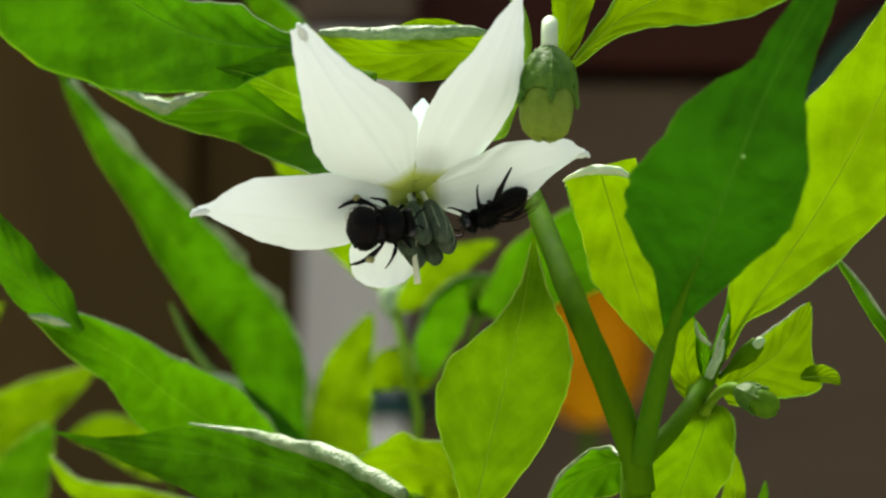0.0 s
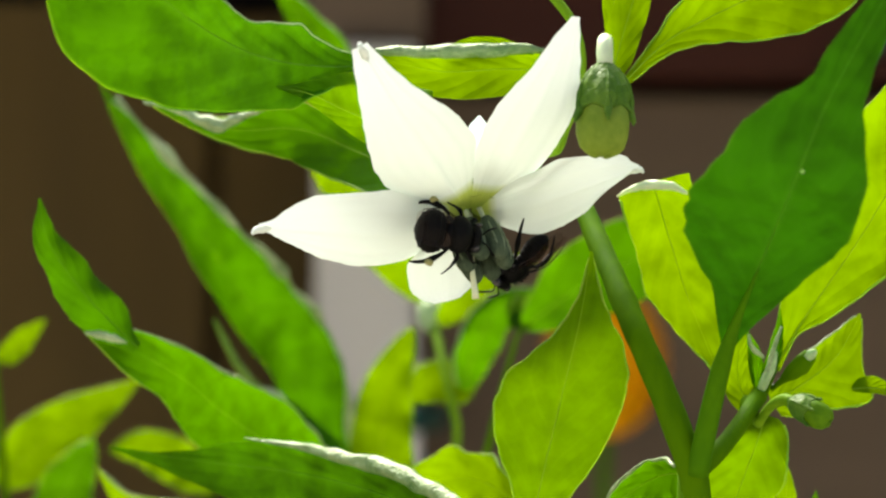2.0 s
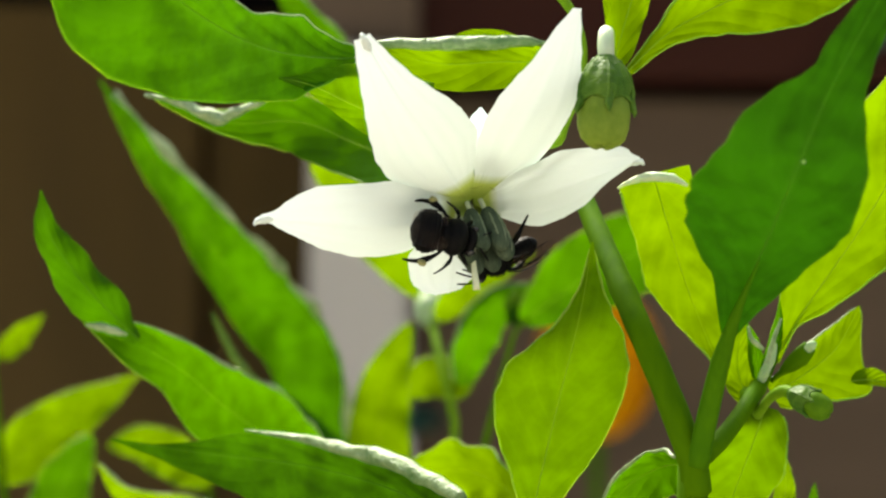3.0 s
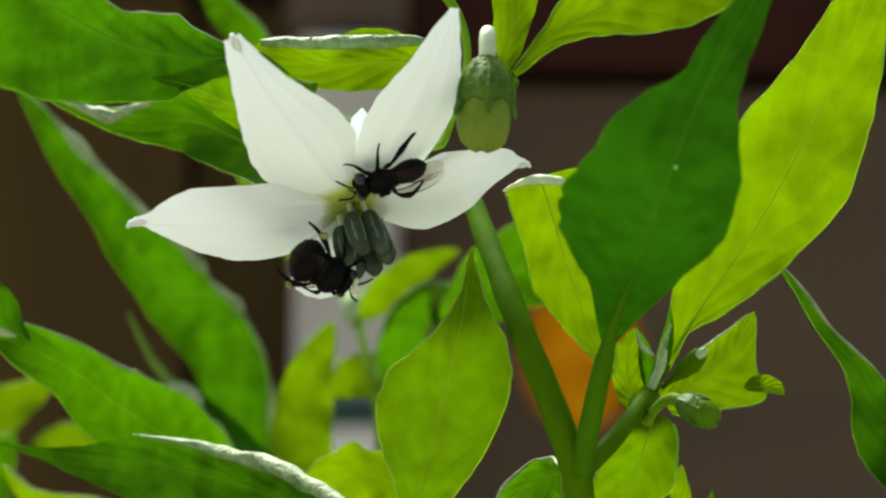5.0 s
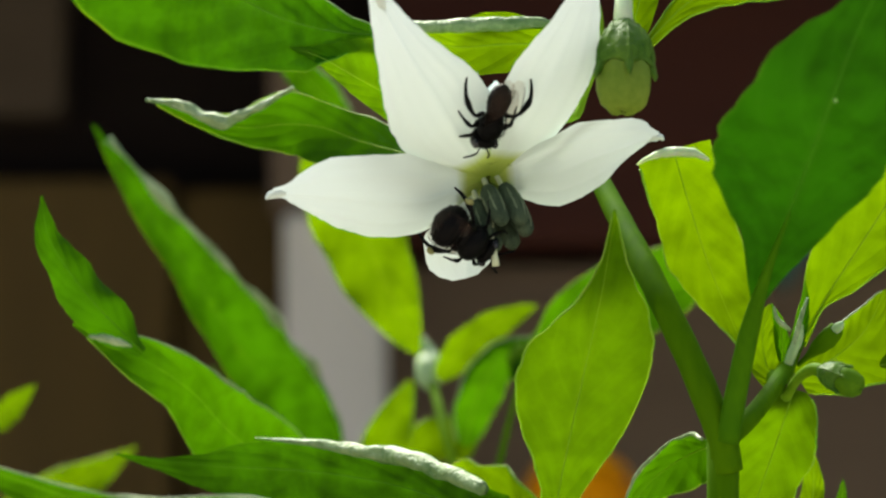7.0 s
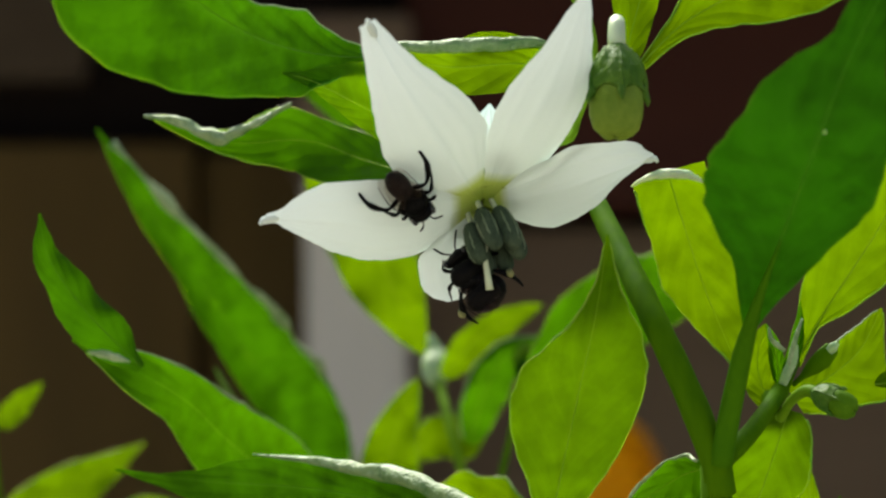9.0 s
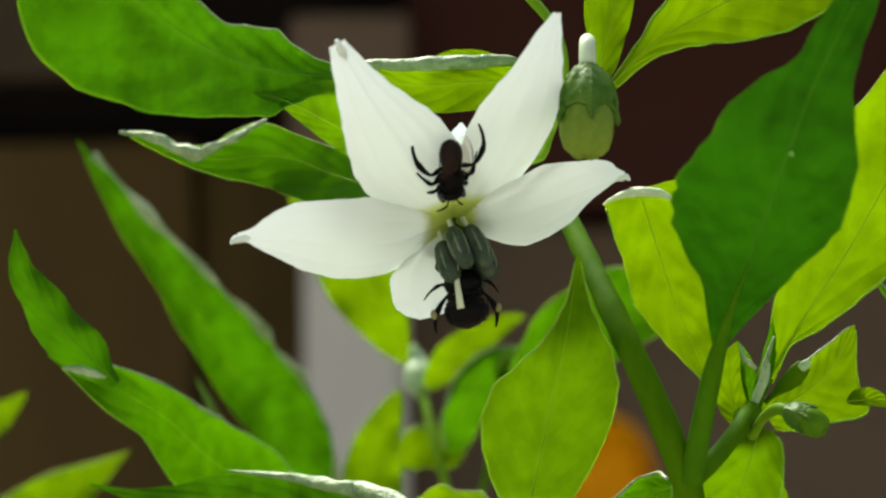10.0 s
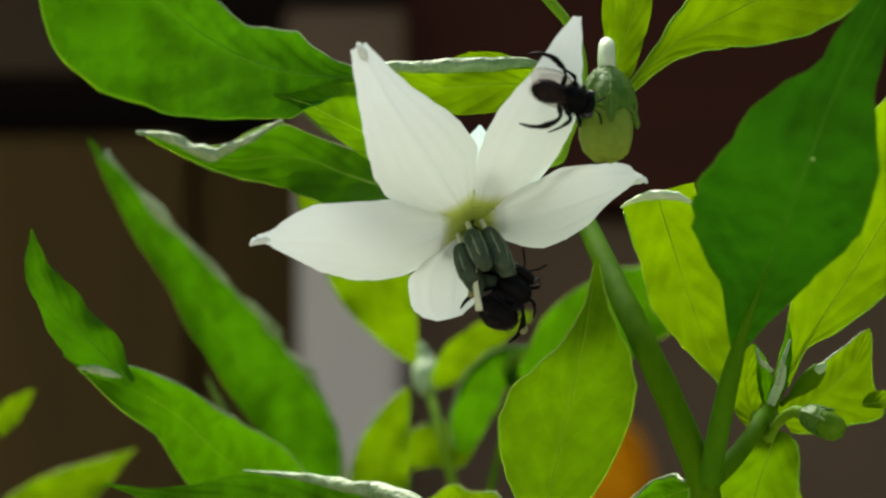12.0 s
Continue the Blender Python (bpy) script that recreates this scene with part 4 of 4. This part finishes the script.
small_bud(back_plant, [(3.8, 100.0, -4.0), (3.9, 99.0, -2.8), (4.1, 98.0, -1.8)], [0.39, 0.98, 0.88, 0.39], GREEN_BUD, "small green bud half hidden by its leaf")

left_plant = thing("pepper_plant", mm((-41.6, 115.0, -600)), "blurred green pepper plant low beside the others", "plant", "pepper plants")
stalk(left_plant, "main_stem", [(-41.6, 115.0, -600.0), (-39.6, 115.0, -300.0), (-41.6, 115.0, -27.8), (-41.2, 116.0, -25.0)], [1.35, 1.14, 0.83], STEM, 40, 0.0, "")
leaf(left_plant, [(-44.5, 120.0, -20.1), (-39.3, 120.0, -15.5), (-35.1, 120.0, -12.8), (-30.4, 120.0, -9.7)], 2.90, 2.67, YOUNG_LEAF, stalk=(-41.6, 115.0, -35.0), a=0.6, b=1.2)
leaf(left_plant, [(-38.9, 110.0, -27.3), (-37.5, 110.0, -21.4), (-36.1, 110.0, -18.1), (-34.4, 110.0, -15.2)], 2.59, 2.70, GREEN_LEAF, a=0.6, b=0.8)
leaf(left_plant, [(-17.1, 70.0, -20.2), (-23.6, 68.0, -19.0), (-27.5, 66.0, -18.0), (-29.8, 64.0, -15.2)], 1.27, 1.07, YOUNG_LEAF, stalk=(-35.6, 105.0, -60.0), a=0.6, b=0.9, rr=0.5)
leaf(left_plant, [(-23.8, 118.0, -20.2), (-27.5, 118.0, -17.6), (-30.4, 118.0, -16.4), (-33.8, 118.0, -16.7)], 2.30, 2.07, YOUNG_LEAF, stalk=(-38.6, 115.0, -45.0), a=0.6, b=0.8)
leaf(left_plant, [(-43.3, 110.0, -8.2), (-41.8, 110.0, -7.2), (-40.8, 110.0, -6.1), (-38.8, 110.0, -4.3)], 1.12, 1.12, YOUNG_LEAF, stalk=(-41.6, 115.0, -32.0), a=0.6, b=1.0)
open_flower(plant)


# wall, batten and garden behind -----------------------------------------
def board(name, x0, x1, y0, y1, z0, z1, mat, label, category="board", bevel=0.002, parent=None, kind=""):
    bm = bmesh.new()
    a, b = mm((x0, y0, z0)), mm((x1, y1, z1))
    box(bm, a.x, b.x, a.y, b.y, a.z, b.z, bevel)
    ob = part(name, bm, mat, parent, label if parent is None else "", smooth=False)
    if parent is None:
        tagged(ob, label, category, "", kind)
    return ob


# shows as the black shadow strip between planks and boards, painted not cast
wall = board("wall_back", -2600, 2600, 660, 760, -600, 262, SHADE_WOOD, "wooden back wall, shade under the eave painted black", "wall", kind="structure")
for k in range(9):
    x = -58 - 62 * k
    board("plank", x - 58, x, 632, 662, -598, 62 + (k * 37 % 5), BROWN_WOOD, "", parent=wall)
board("plank", -57, -31, 640, 662, -598, 60, BROWN_WOOD, "", parent=wall)
for k in range(5):
    board("plank", -8, 900, 632, 662, 43 - 122 * (k + 1), 43 - 122 * k - 2, PLUM_WOOD, "", parent=wall)
board("rail", -8, 900, 618, 662, 44, 150, RED_WOOD, "dark red-brown painted rail fixed across the wall", "rail")
# painted dark as a shaded underside; its forward reach is added to shade the wall
board("beam", -900, 900, 470, 662, 152, 260, SHADE_WOOD, "wooden eave beam over the wall, underside shade painted black", "beam")
board("board", -420, -84, 640, 662, 78, 150, BEIGE, "weathered beige board high on the wall", "board")
# batten carried on upward, its shadow under the beam painted as brown
board("board", -34, -6.5, 600, 662, 51, 88, BATTEN_SHADE, "upper end of the grey batten, shade painted brown", "board")
batten = thing("batten", mm((-19.5, 626, -600)), "upright batten in weathered grey-white paint", "batten")
board("upper_board", -31, -8, 590, 662, -35, 50, GREY_PAINT, "", parent=batten)
board("lower_board", -31.5, -7.5, 588, 662, -600, -36, WHITE_PAINT, "", parent=batten)

# out of view; its paleness serves as a reflector from below
ground = board("ground", -60000, 60000, -60000, 60000, -700, -600, BOUNCE_GROUND, "unseen ground, made pale to bounce fill light", "ground", bevel=0, kind="structure")


def hose(name, pts, radius, mat, label, category):
    bm = bmesh.new()
    tube(bm, [mm(p) for p in pts], [radius / 1000, radius / 1000], 40, 12)
    return tagged(part(name, bm, mat), label, category)


hose("garden_hose", [(-36, 628, -36), (-35, 605, -35.5), (-29, 586, -35), (-19.5, 586.5, -34.5), (-10, 586, -34), (-4, 605, -34.5), (-3, 628, -35)], 3.2, TEAL, "dark teal hose looped round the grey batten", "hose")


hose("garden_hose", [(82, 614, 34), (88, 614, 43), (97, 613.5, 53), (106, 613, 57), (122, 613, 70), (130, 613, 110), (132, 613, 148)], 2.6, TEAL, "end of a teal hose hung over the red-brown rail", "hose")


def pompom(base, centre, size):
    """A tall orange flower head of many short petals on a thin stem."""
    root = thing("marigold", mm(base), "tall-headed orange marigold flower, far out of focus", "flower")
    bm = bmesh.new()
    tube(bm, [mm(base), mm((base[0], base[1], (base[2] + centre[2]) / 2)), mm(centre)], [0.002, 0.0016, 0.0014], 20, 8)
    part("stem", bm, STEM, root)
    c = mm(centre)
    core = bmesh.new()
    bmesh.ops.create_icosphere(core, subdivisions=3, radius=size * 0.8 / 1000, matrix=Matrix.Translation(c) @ Matrix.Diagonal((0.82, 0.82, 1, 1)))
    part("flower_head", core, ORANGE, root)
    pb = bmesh.new()
    for k in range(150):
        z = 1 - 2 * (k + 0.5) / 150
        w = k * 2.39996
        d = Vector((math.sqrt(1 - z * z) * math.cos(w), math.sqrt(1 - z * z) * math.sin(w), z))
        s = d.cross(Vector((0, 0.3, 1))).normalized() * size / 1000 * 0.16
        u = d.cross(s).normalized() * size / 1000 * 0.05
        d = Vector((d.x * 0.82, d.y * 0.82, d.z))
        a, b = c + d * size / 1000 * 0.7, c + d * size / 1000 * 1.03
        quad = [pb.verts.new(p) for p in (a - s * 0.6, a + s * 0.6, b + s + u, b + u * 2.5, b - s + u)]
        pb.faces.new(quad)
    tagged(part("petals", pb, ORANGE, root), kind="stuff")
    return root


pompom((31, 520, -600), (31, 520, -19), 15)


# the bees ---------------------------------------------------------------
def ball(bm, centre, size, turn=0.0):
    m = Matrix.Translation(centre) @ Matrix.Rotation(turn, 4, "Y") @ Matrix.Diagonal((*size, 1))
    bmesh.ops.create_icosphere(bm, subdivisions=3, radius=1.0, matrix=m)
    return bm


def bee(name_label, spread=1.0, stout=1.0, laden=False, wing=1.0, seed=0):
    """A small dark stingless bee, head along +x, back along +z, feet at z = 0; millimetres. spread: how far its hind legs are thrown out."""
    rnd = random.Random(seed)
    root = thing("stingless_bee", (0, 0, 0), name_label, "bee", "bees on the flower")

    def put(name, bm, mat, parent=root, label=""):
        me = bpy.data.meshes.new(name)
        for f in bm.faces:
            f.smooth = True
        bmesh.ops.scale(bm, vec=(0.001, 0.001, 0.001), verts=bm.verts)
        bm.to_mesh(me)
        bm.free()
        me.materials.append(mat)
        ob = new(name, me)
        ob.parent = parent
        return tagged(ob, label)

    def hairs(bm, centre, size, count, length, low=-0.2):
        """Short stiff hairs standing on an egg-shaped body."""
        c = Vector(centre)
        while count:
            d = Vector((rnd.gauss(0, 1), rnd.gauss(0, 1), rnd.gauss(0, 1))).normalized()
            if d.z < low:
                continue
            count -= 1
            p = c + Vector((d.x * size[0], d.y * size[1], d.z * size[2])) * 0.97
            tip = p + (d + Vector((-0.5, 0, 0.1))) * length * rnd.uniform(0.6, 1.2)
            q = d.orthogonal().normalized() * 0.022
            r = d.cross(q)
            ring = [bm.verts.new(p + q), bm.verts.new(p - q * 0.5 + r * 0.87), bm.verts.new(p - q * 0.5 - r * 0.87)]
            top = bm.verts.new(tip)
            for i in range(3):
                bm.faces.new((ring[i], ring[(i + 1) % 3], top))

    bm = bmesh.new()
    ball(bm, (0.58, 0, 0.98), (0.72, 0.70 * stout ** 0.5, 0.64 * stout ** 0.5))
    ball(bm, (0.02, 0, 1.12), (0.30, 0.42, 0.26))
    ball(bm, (-0.02, 0, 0.92), (0.46, 0.54 * stout, 0.46 * stout))
    for side_of in (-1, 1):
        ball(bm, (0.42, side_of * 0.66, 1.22), (0.20, 0.12, 0.12))
    thorax = put("thorax", bm, BEE)
    bm = bmesh.new()
    hairs(bm, (0.58, 0, 0.98), (0.70, 0.70, 0.62), 150, 0.20)
    hairs(bm, (0.02, 0, 1.05), (0.36, 0.48, 0.34), 40, 0.18)
    tagged(put("hair", bm, BEE, thorax), kind="stuff")

    rows = [(-0.06, 0.22), (0.08, 0.36), (0.24, 0.50), (0.50, 0.60), (0.80, 0.66), (1.10, 0.63), (1.38, 0.52), (1.60, 0.32), (1.74, 0.06)]
    rows = [(d, r * (1 + (stout - 1) * min(1, d * 2 + 0.2))) for d, r in rows]
    bm = bmesh.new()
    lathe(bm, rows, Vector((0.02, 0, 0.94)), (-1, 0, -0.12), 24)
    abdomen = put("abdomen", bm, BEE_BROWN, root, "dark brown banded abdomen")
    for d, r in ((0.38, 0.57), (0.62, 0.635), (0.88, 0.655), (1.13, 0.615), (1.36, 0.525)):
        r *= stout
        rb = bmesh.new()
        lathe(rb, [(d - 0.06, r * 0.95), (d - 0.01, r * 1.015), (d + 0.05, r * 1.02), (d + 0.07, r * 0.95)], Vector((0.02, 0, 0.94)), (-1, 0, -0.12), 24)
        put("band", rb, BEE, abdomen)

    bm = bmesh.new()
    ball(bm, (1.46, 0, 0.86), (0.34, 0.66, 0.56))
    ball(bm, (1.68, 0, 0.66), (0.20, 0.34, 0.26))
    head = put("head", bm, BEE)
    bm = bmesh.new()
    hairs(bm, (1.46, 0, 0.86), (0.34, 0.66, 0.56), 46, 0.13, -0.4)
    tagged(put("hair", bm, BEE, head), kind="stuff")
    for s in (-1, 1):
        bm = bmesh.new()
        ball(bm, (1.52, s * 0.52, 0.92), (0.25, 0.18, 0.42))
        put("eye", bm, BEE_EYE, head)
        bm = bmesh.new()
        tube(bm, [(1.76, s * 0.12, 0.92), (1.98, s * 0.30, 1.18), (2.05, s * 0.36, 1.18), (2.35, s * 0.52, 0.98), (2.62, s * 0.66, 0.74)], [0.04, 0.035, 0.05, 0.05, 0.05, 0.04], 18, 6)
        put("antenna", bm, BEE, head)
        for name, length, drop, wide in (("forewing", 0.95 * wing, 0.0, 0.48), ("hindwing", 0.72 * wing, -0.09, 0.36)):
            bm = bmesh.new()
            pts = [Vector((0.28, s * 0.60, 1.30 + drop)), Vector((-0.55 * length, s * 0.52, 1.62 + drop)), Vector((-1.55 * length, s * 0.36, 1.60 + drop)), Vector((-2.55 * length, s * 0.26, 1.36 + drop))]
            rib, rims = blade(bm, pts, wide, wide, a=0.8, b=0.34, facing=(0, s * 0.22, 1), nu=20, nv=8, cup=0.08)
            membrane = put(name, bm, WING, root, "smoky brown folded wing")
            if name == "forewing":
                for edge in (0, 1):
                    vb = bmesh.new()
                    tube(vb, [r[edge] for r in rims[1:-2:2]], [0.035, 0.028, 0.015], 24, 5)
                    put("vein", vb, BEE_BROWN, membrane)
        o = spread
        legs = (
            ("front_leg", ((0.98, 0.30, 0.55), (1.22, 0.72, 0.78), (1.60, 0.98, 0.42), (1.86, 0.92, 0.12), (2.02, 0.86, 0.02)), (0.10, 0.13, 0.085, 0.10, 0.055, 0.05, 0.03)),
            ("middle_leg", ((0.55, 0.36, 0.50), (0.62, 0.98, 0.92), (0.46, 1.36, 0.52), (0.28, 1.56, 0.14), (0.14, 1.66, 0.02)), (0.10, 0.14, 0.085, 0.11, 0.06, 0.05, 0.03)),
            ("hind_leg", ((0.18, 0.36, 0.50), (-0.10, 1.02 * o, 1.02), (-0.74, 1.52 * o, 0.80), (-1.22, 1.62 * o, 0.42), (-1.62, 1.56 * o, 0.06)), (0.10, 0.13, 0.07, 0.11, 0.165, 0.10, 0.08, 0.04)),
        )
        for name, joints, radii in legs:
            bm = bmesh.new()
            tube(bm, [(x, s * y, z) for x, y, z in joints], list(radii), 26, 8, 0.10)
            leg = put(name, bm, BEE)
            if laden and name == "hind_leg":
                bm = bmesh.new()
                bmesh.ops.create_icosphere(bm, subdivisions=2, radius=1.0, matrix=Matrix.Translation((-0.80, s * (1.56 * o + 0.10), 0.80)) @ Matrix.Rotation(0.5, 4, "Y") @ Matrix.Diagonal((0.28, 0.16, 0.20, 1)))
                for v in bm.verts:
                    v.co += v.normal * 0.05 * noise.noise(v.co * 5)
                put("pollen_load", bm, POLLEN, leg, "pale yellow pollen load")
    return root


bee_one = bee("small black bee hanging on the flower's anthers", 0.85, 1.5, True, 0.78, 3)
bee_two = bee("small black bee walking over the white petals", 1.1, 0.86, False, 1.0, 8)
bee_one.scale = (1.22, 1.40, 1.40)
bee_two.scale = (1.32, 1.24, 1.24)


def bee_at(head, tail, back):
    """The pose of a bee from the ends of its body in millimetres and the way its back looks."""
    h, q = mm(head), mm(tail)
    x = (h - q).normalized()
    b = Vector(back)
    z = (b - x * b.dot(x)).normalized()
    m = Matrix((x, z.cross(x), z)).transposed().to_4x4()
    return Matrix.Translation(h * 0.53 + q * 0.47 - z * 0.0010) @ m


def motions():
    walk(bee_one, [(t, bee_at(head, tail, back)) for t, head, tail, back in (
        (0, (-1.40, 4.09, 2.51), (-5.16, 2.89, 2.03), (-0.15, -0.90, 0.25)),
        (0.5, (-1.41, 4.09, 2.64), (-5.22, 2.89, 2.24), (-0.15, -0.90, 0.25)),
        (1, (-1.72, 4.09, 2.19), (-5.83, 2.89, 2.11), (-0.15, -0.90, 0.25)),
        (1.5, (-0.83, 4.09, 2.63), (-5.09, 2.89, 2.87), (-0.15, -0.90, 0.25)),
        (2, (-0.64, 4.09, 2.58), (-4.83, 2.89, 3.24), (-0.15, -0.90, 0.25)),
        (2.5, (-0.92, 4.09, 2.53), (-5.19, 2.89, 3.11), (-0.15, -0.90, 0.25)),
        (4.5, (-2.09, 4.69, -0.52), (-4.41, 3.69, 1.33), (-0.25, -0.90, -0.30)),
        (5, (-1.66, 4.69, -0.09), (-4.40, 3.69, 1.32), (-0.25, -0.90, -0.30)),
        (5.5, (-1.81, 4.69, -0.49), (-4.39, 3.69, 1.29), (-0.25, -0.90, -0.30)),
        (6, (-1.54, 4.69, -0.22), (-4.28, 3.69, 1.70), (-0.25, -0.90, -0.30)),
        (6.5, (-1.21, 4.69, -0.39), (-4.11, 3.69, 1.74), (-0.25, -0.90, -0.30)),
        (7, (-1.34, 4.69, -0.01), (-4.24, 3.69, 1.83), (-0.25, -0.90, -0.30)),
        (7.2, (-2.12, 4.69, 0.63), (-4.86, 3.69, 2.36), (-0.25, -0.90, -0.30)),
        (7.75, (-1.30, 4.79, 1.50), (-4.70, 3.99, 0.30), (-0.25, -0.90, -0.20)),
        (8.3, (-1.88, 5.55, 1.92), (-2.92, 4.95, -1.52), (-0.30, -0.90, -0.10)),
        (8.8, (-2.89, 6.29, 1.11), (-0.75, 5.79, -1.85), (-0.30, -0.90, -0.10)),
        (9, (-2.71, 6.29, 1.18), (-0.12, 5.79, -2.30), (-0.30, -0.90, -0.10)),
        (9.5, (-3.05, 6.29, 1.37), (-0.35, 5.79, -2.55), (-0.30, -0.90, -0.10)),
        (10, (-0.73, 6.29, 1.26), (-0.32, 5.79, -1.99), (0.15, -0.93, -0.10)),
        (10.5, (-0.06, 6.29, 1.12), (0.52, 5.79, -2.21), (0.15, -0.93, -0.10)),
        (11, (-0.28, 6.29, 0.83), (0.99, 5.79, -1.68), (0.15, -0.93, -0.10)),
        (11.5, (-0.08, 6.29, 1.00), (1.12, 5.79, -1.97), (0.15, -0.93, -0.10)),
        (12, (1.93, 6.29, 1.14), (-0.17, 5.79, -1.96), (0.15, -0.93, -0.10)),
    )])
    walk(bee_two, [(t, bee_at(head, tail, back)) for t, head, tail, back in (
        (0, (2.36, 8.21, 2.80), (5.91, 7.74, 4.68), (0.25, -0.40, -0.88)),
        (0.5, (1.78, 8.31, 2.45), (5.52, 7.89, 4.37), (0.25, -0.40, -0.88)),
        (1, (1.88, 9.13, 1.78), (5.60, 7.89, 4.40), (0.25, -0.40, -0.88)),
        (1.5, (1.98, 10.06, 1.02), (5.08, 7.96, 4.11), (0.25, -0.40, -0.88)),
        (2, (0.66, 9.70, -0.10), (3.98, 8.70, 2.97), (0.25, -0.40, -0.88)),
        (2.5, (-0.56, 9.30, -0.30), (2.54, 9.29, 1.81), (0.25, -0.40, -0.88)),
        (4.5, (0.85, 5.01, 4.78), (4.60, 6.37, 5.28), (0.32, -0.62, -0.61)),
        (5, (-0.63, 3.34, 5.55), (3.53, 4.00, 6.86), (0.32, -0.62, -0.61)),
        (5.5, (-1.88, 3.50, 4.85), (1.55, 2.03, 7.68), (0.32, -0.62, -0.61)),
        (6, (-0.84, 3.11, 5.66), (2.06, 1.60, 8.29), (0.32, -0.62, -0.61)),
        (6.5, (-1.84, 1.58, 6.54), (1.95, 0.30, 9.37), (0.32, -0.62, -0.61)),
        (7, (-1.67, 2.42, 5.89), (-0.05, -1.19, 9.77), (0.32, -0.62, -0.61)),
        (7.2, (-1.87, 2.25, 5.95), (-0.42, -1.29, 9.69), (0.32, -0.62, -0.61)),
        (8.8, (-4.72, 4.00, 3.13), (-7.43, -1.09, 6.34), (0.32, -0.62, -0.61)),
        (9, (-4.34, 4.26, 3.08), (-7.25, -0.84, 6.21), (0.32, -0.62, -0.61)),
        (9.5, (-2.48, 1.07, 6.70), (-6.80, -3.39, 8.64), (0.32, -0.62, -0.61)),
        (10, (-1.31, 3.29, 5.29), (-1.26, -1.33, 9.34), (0.32, -0.62, -0.61)),
        (10.5, (-1.61, 3.65, 4.85), (-1.20, -0.91, 9.00), (0.32, -0.62, -0.61)),
        (11, (0.37, 3.63, 5.75), (-1.98, -1.70, 9.34), (0.32, -0.62, -0.61)),
        (11.5, (0.92, 4.63, 5.13), (-1.28, -0.98, 9.03), (0.32, -0.62, -0.61)),
        (11.8, (4.38, 1.43, 8.64), (0.39, -2.26, 10.05), (0.32, -0.62, -0.71)),
        (12, (6.00, -1.80, 10.71), (1.82, -5.20, 11.82), (0.30, -0.93, 0.10)),
    )])


motions()
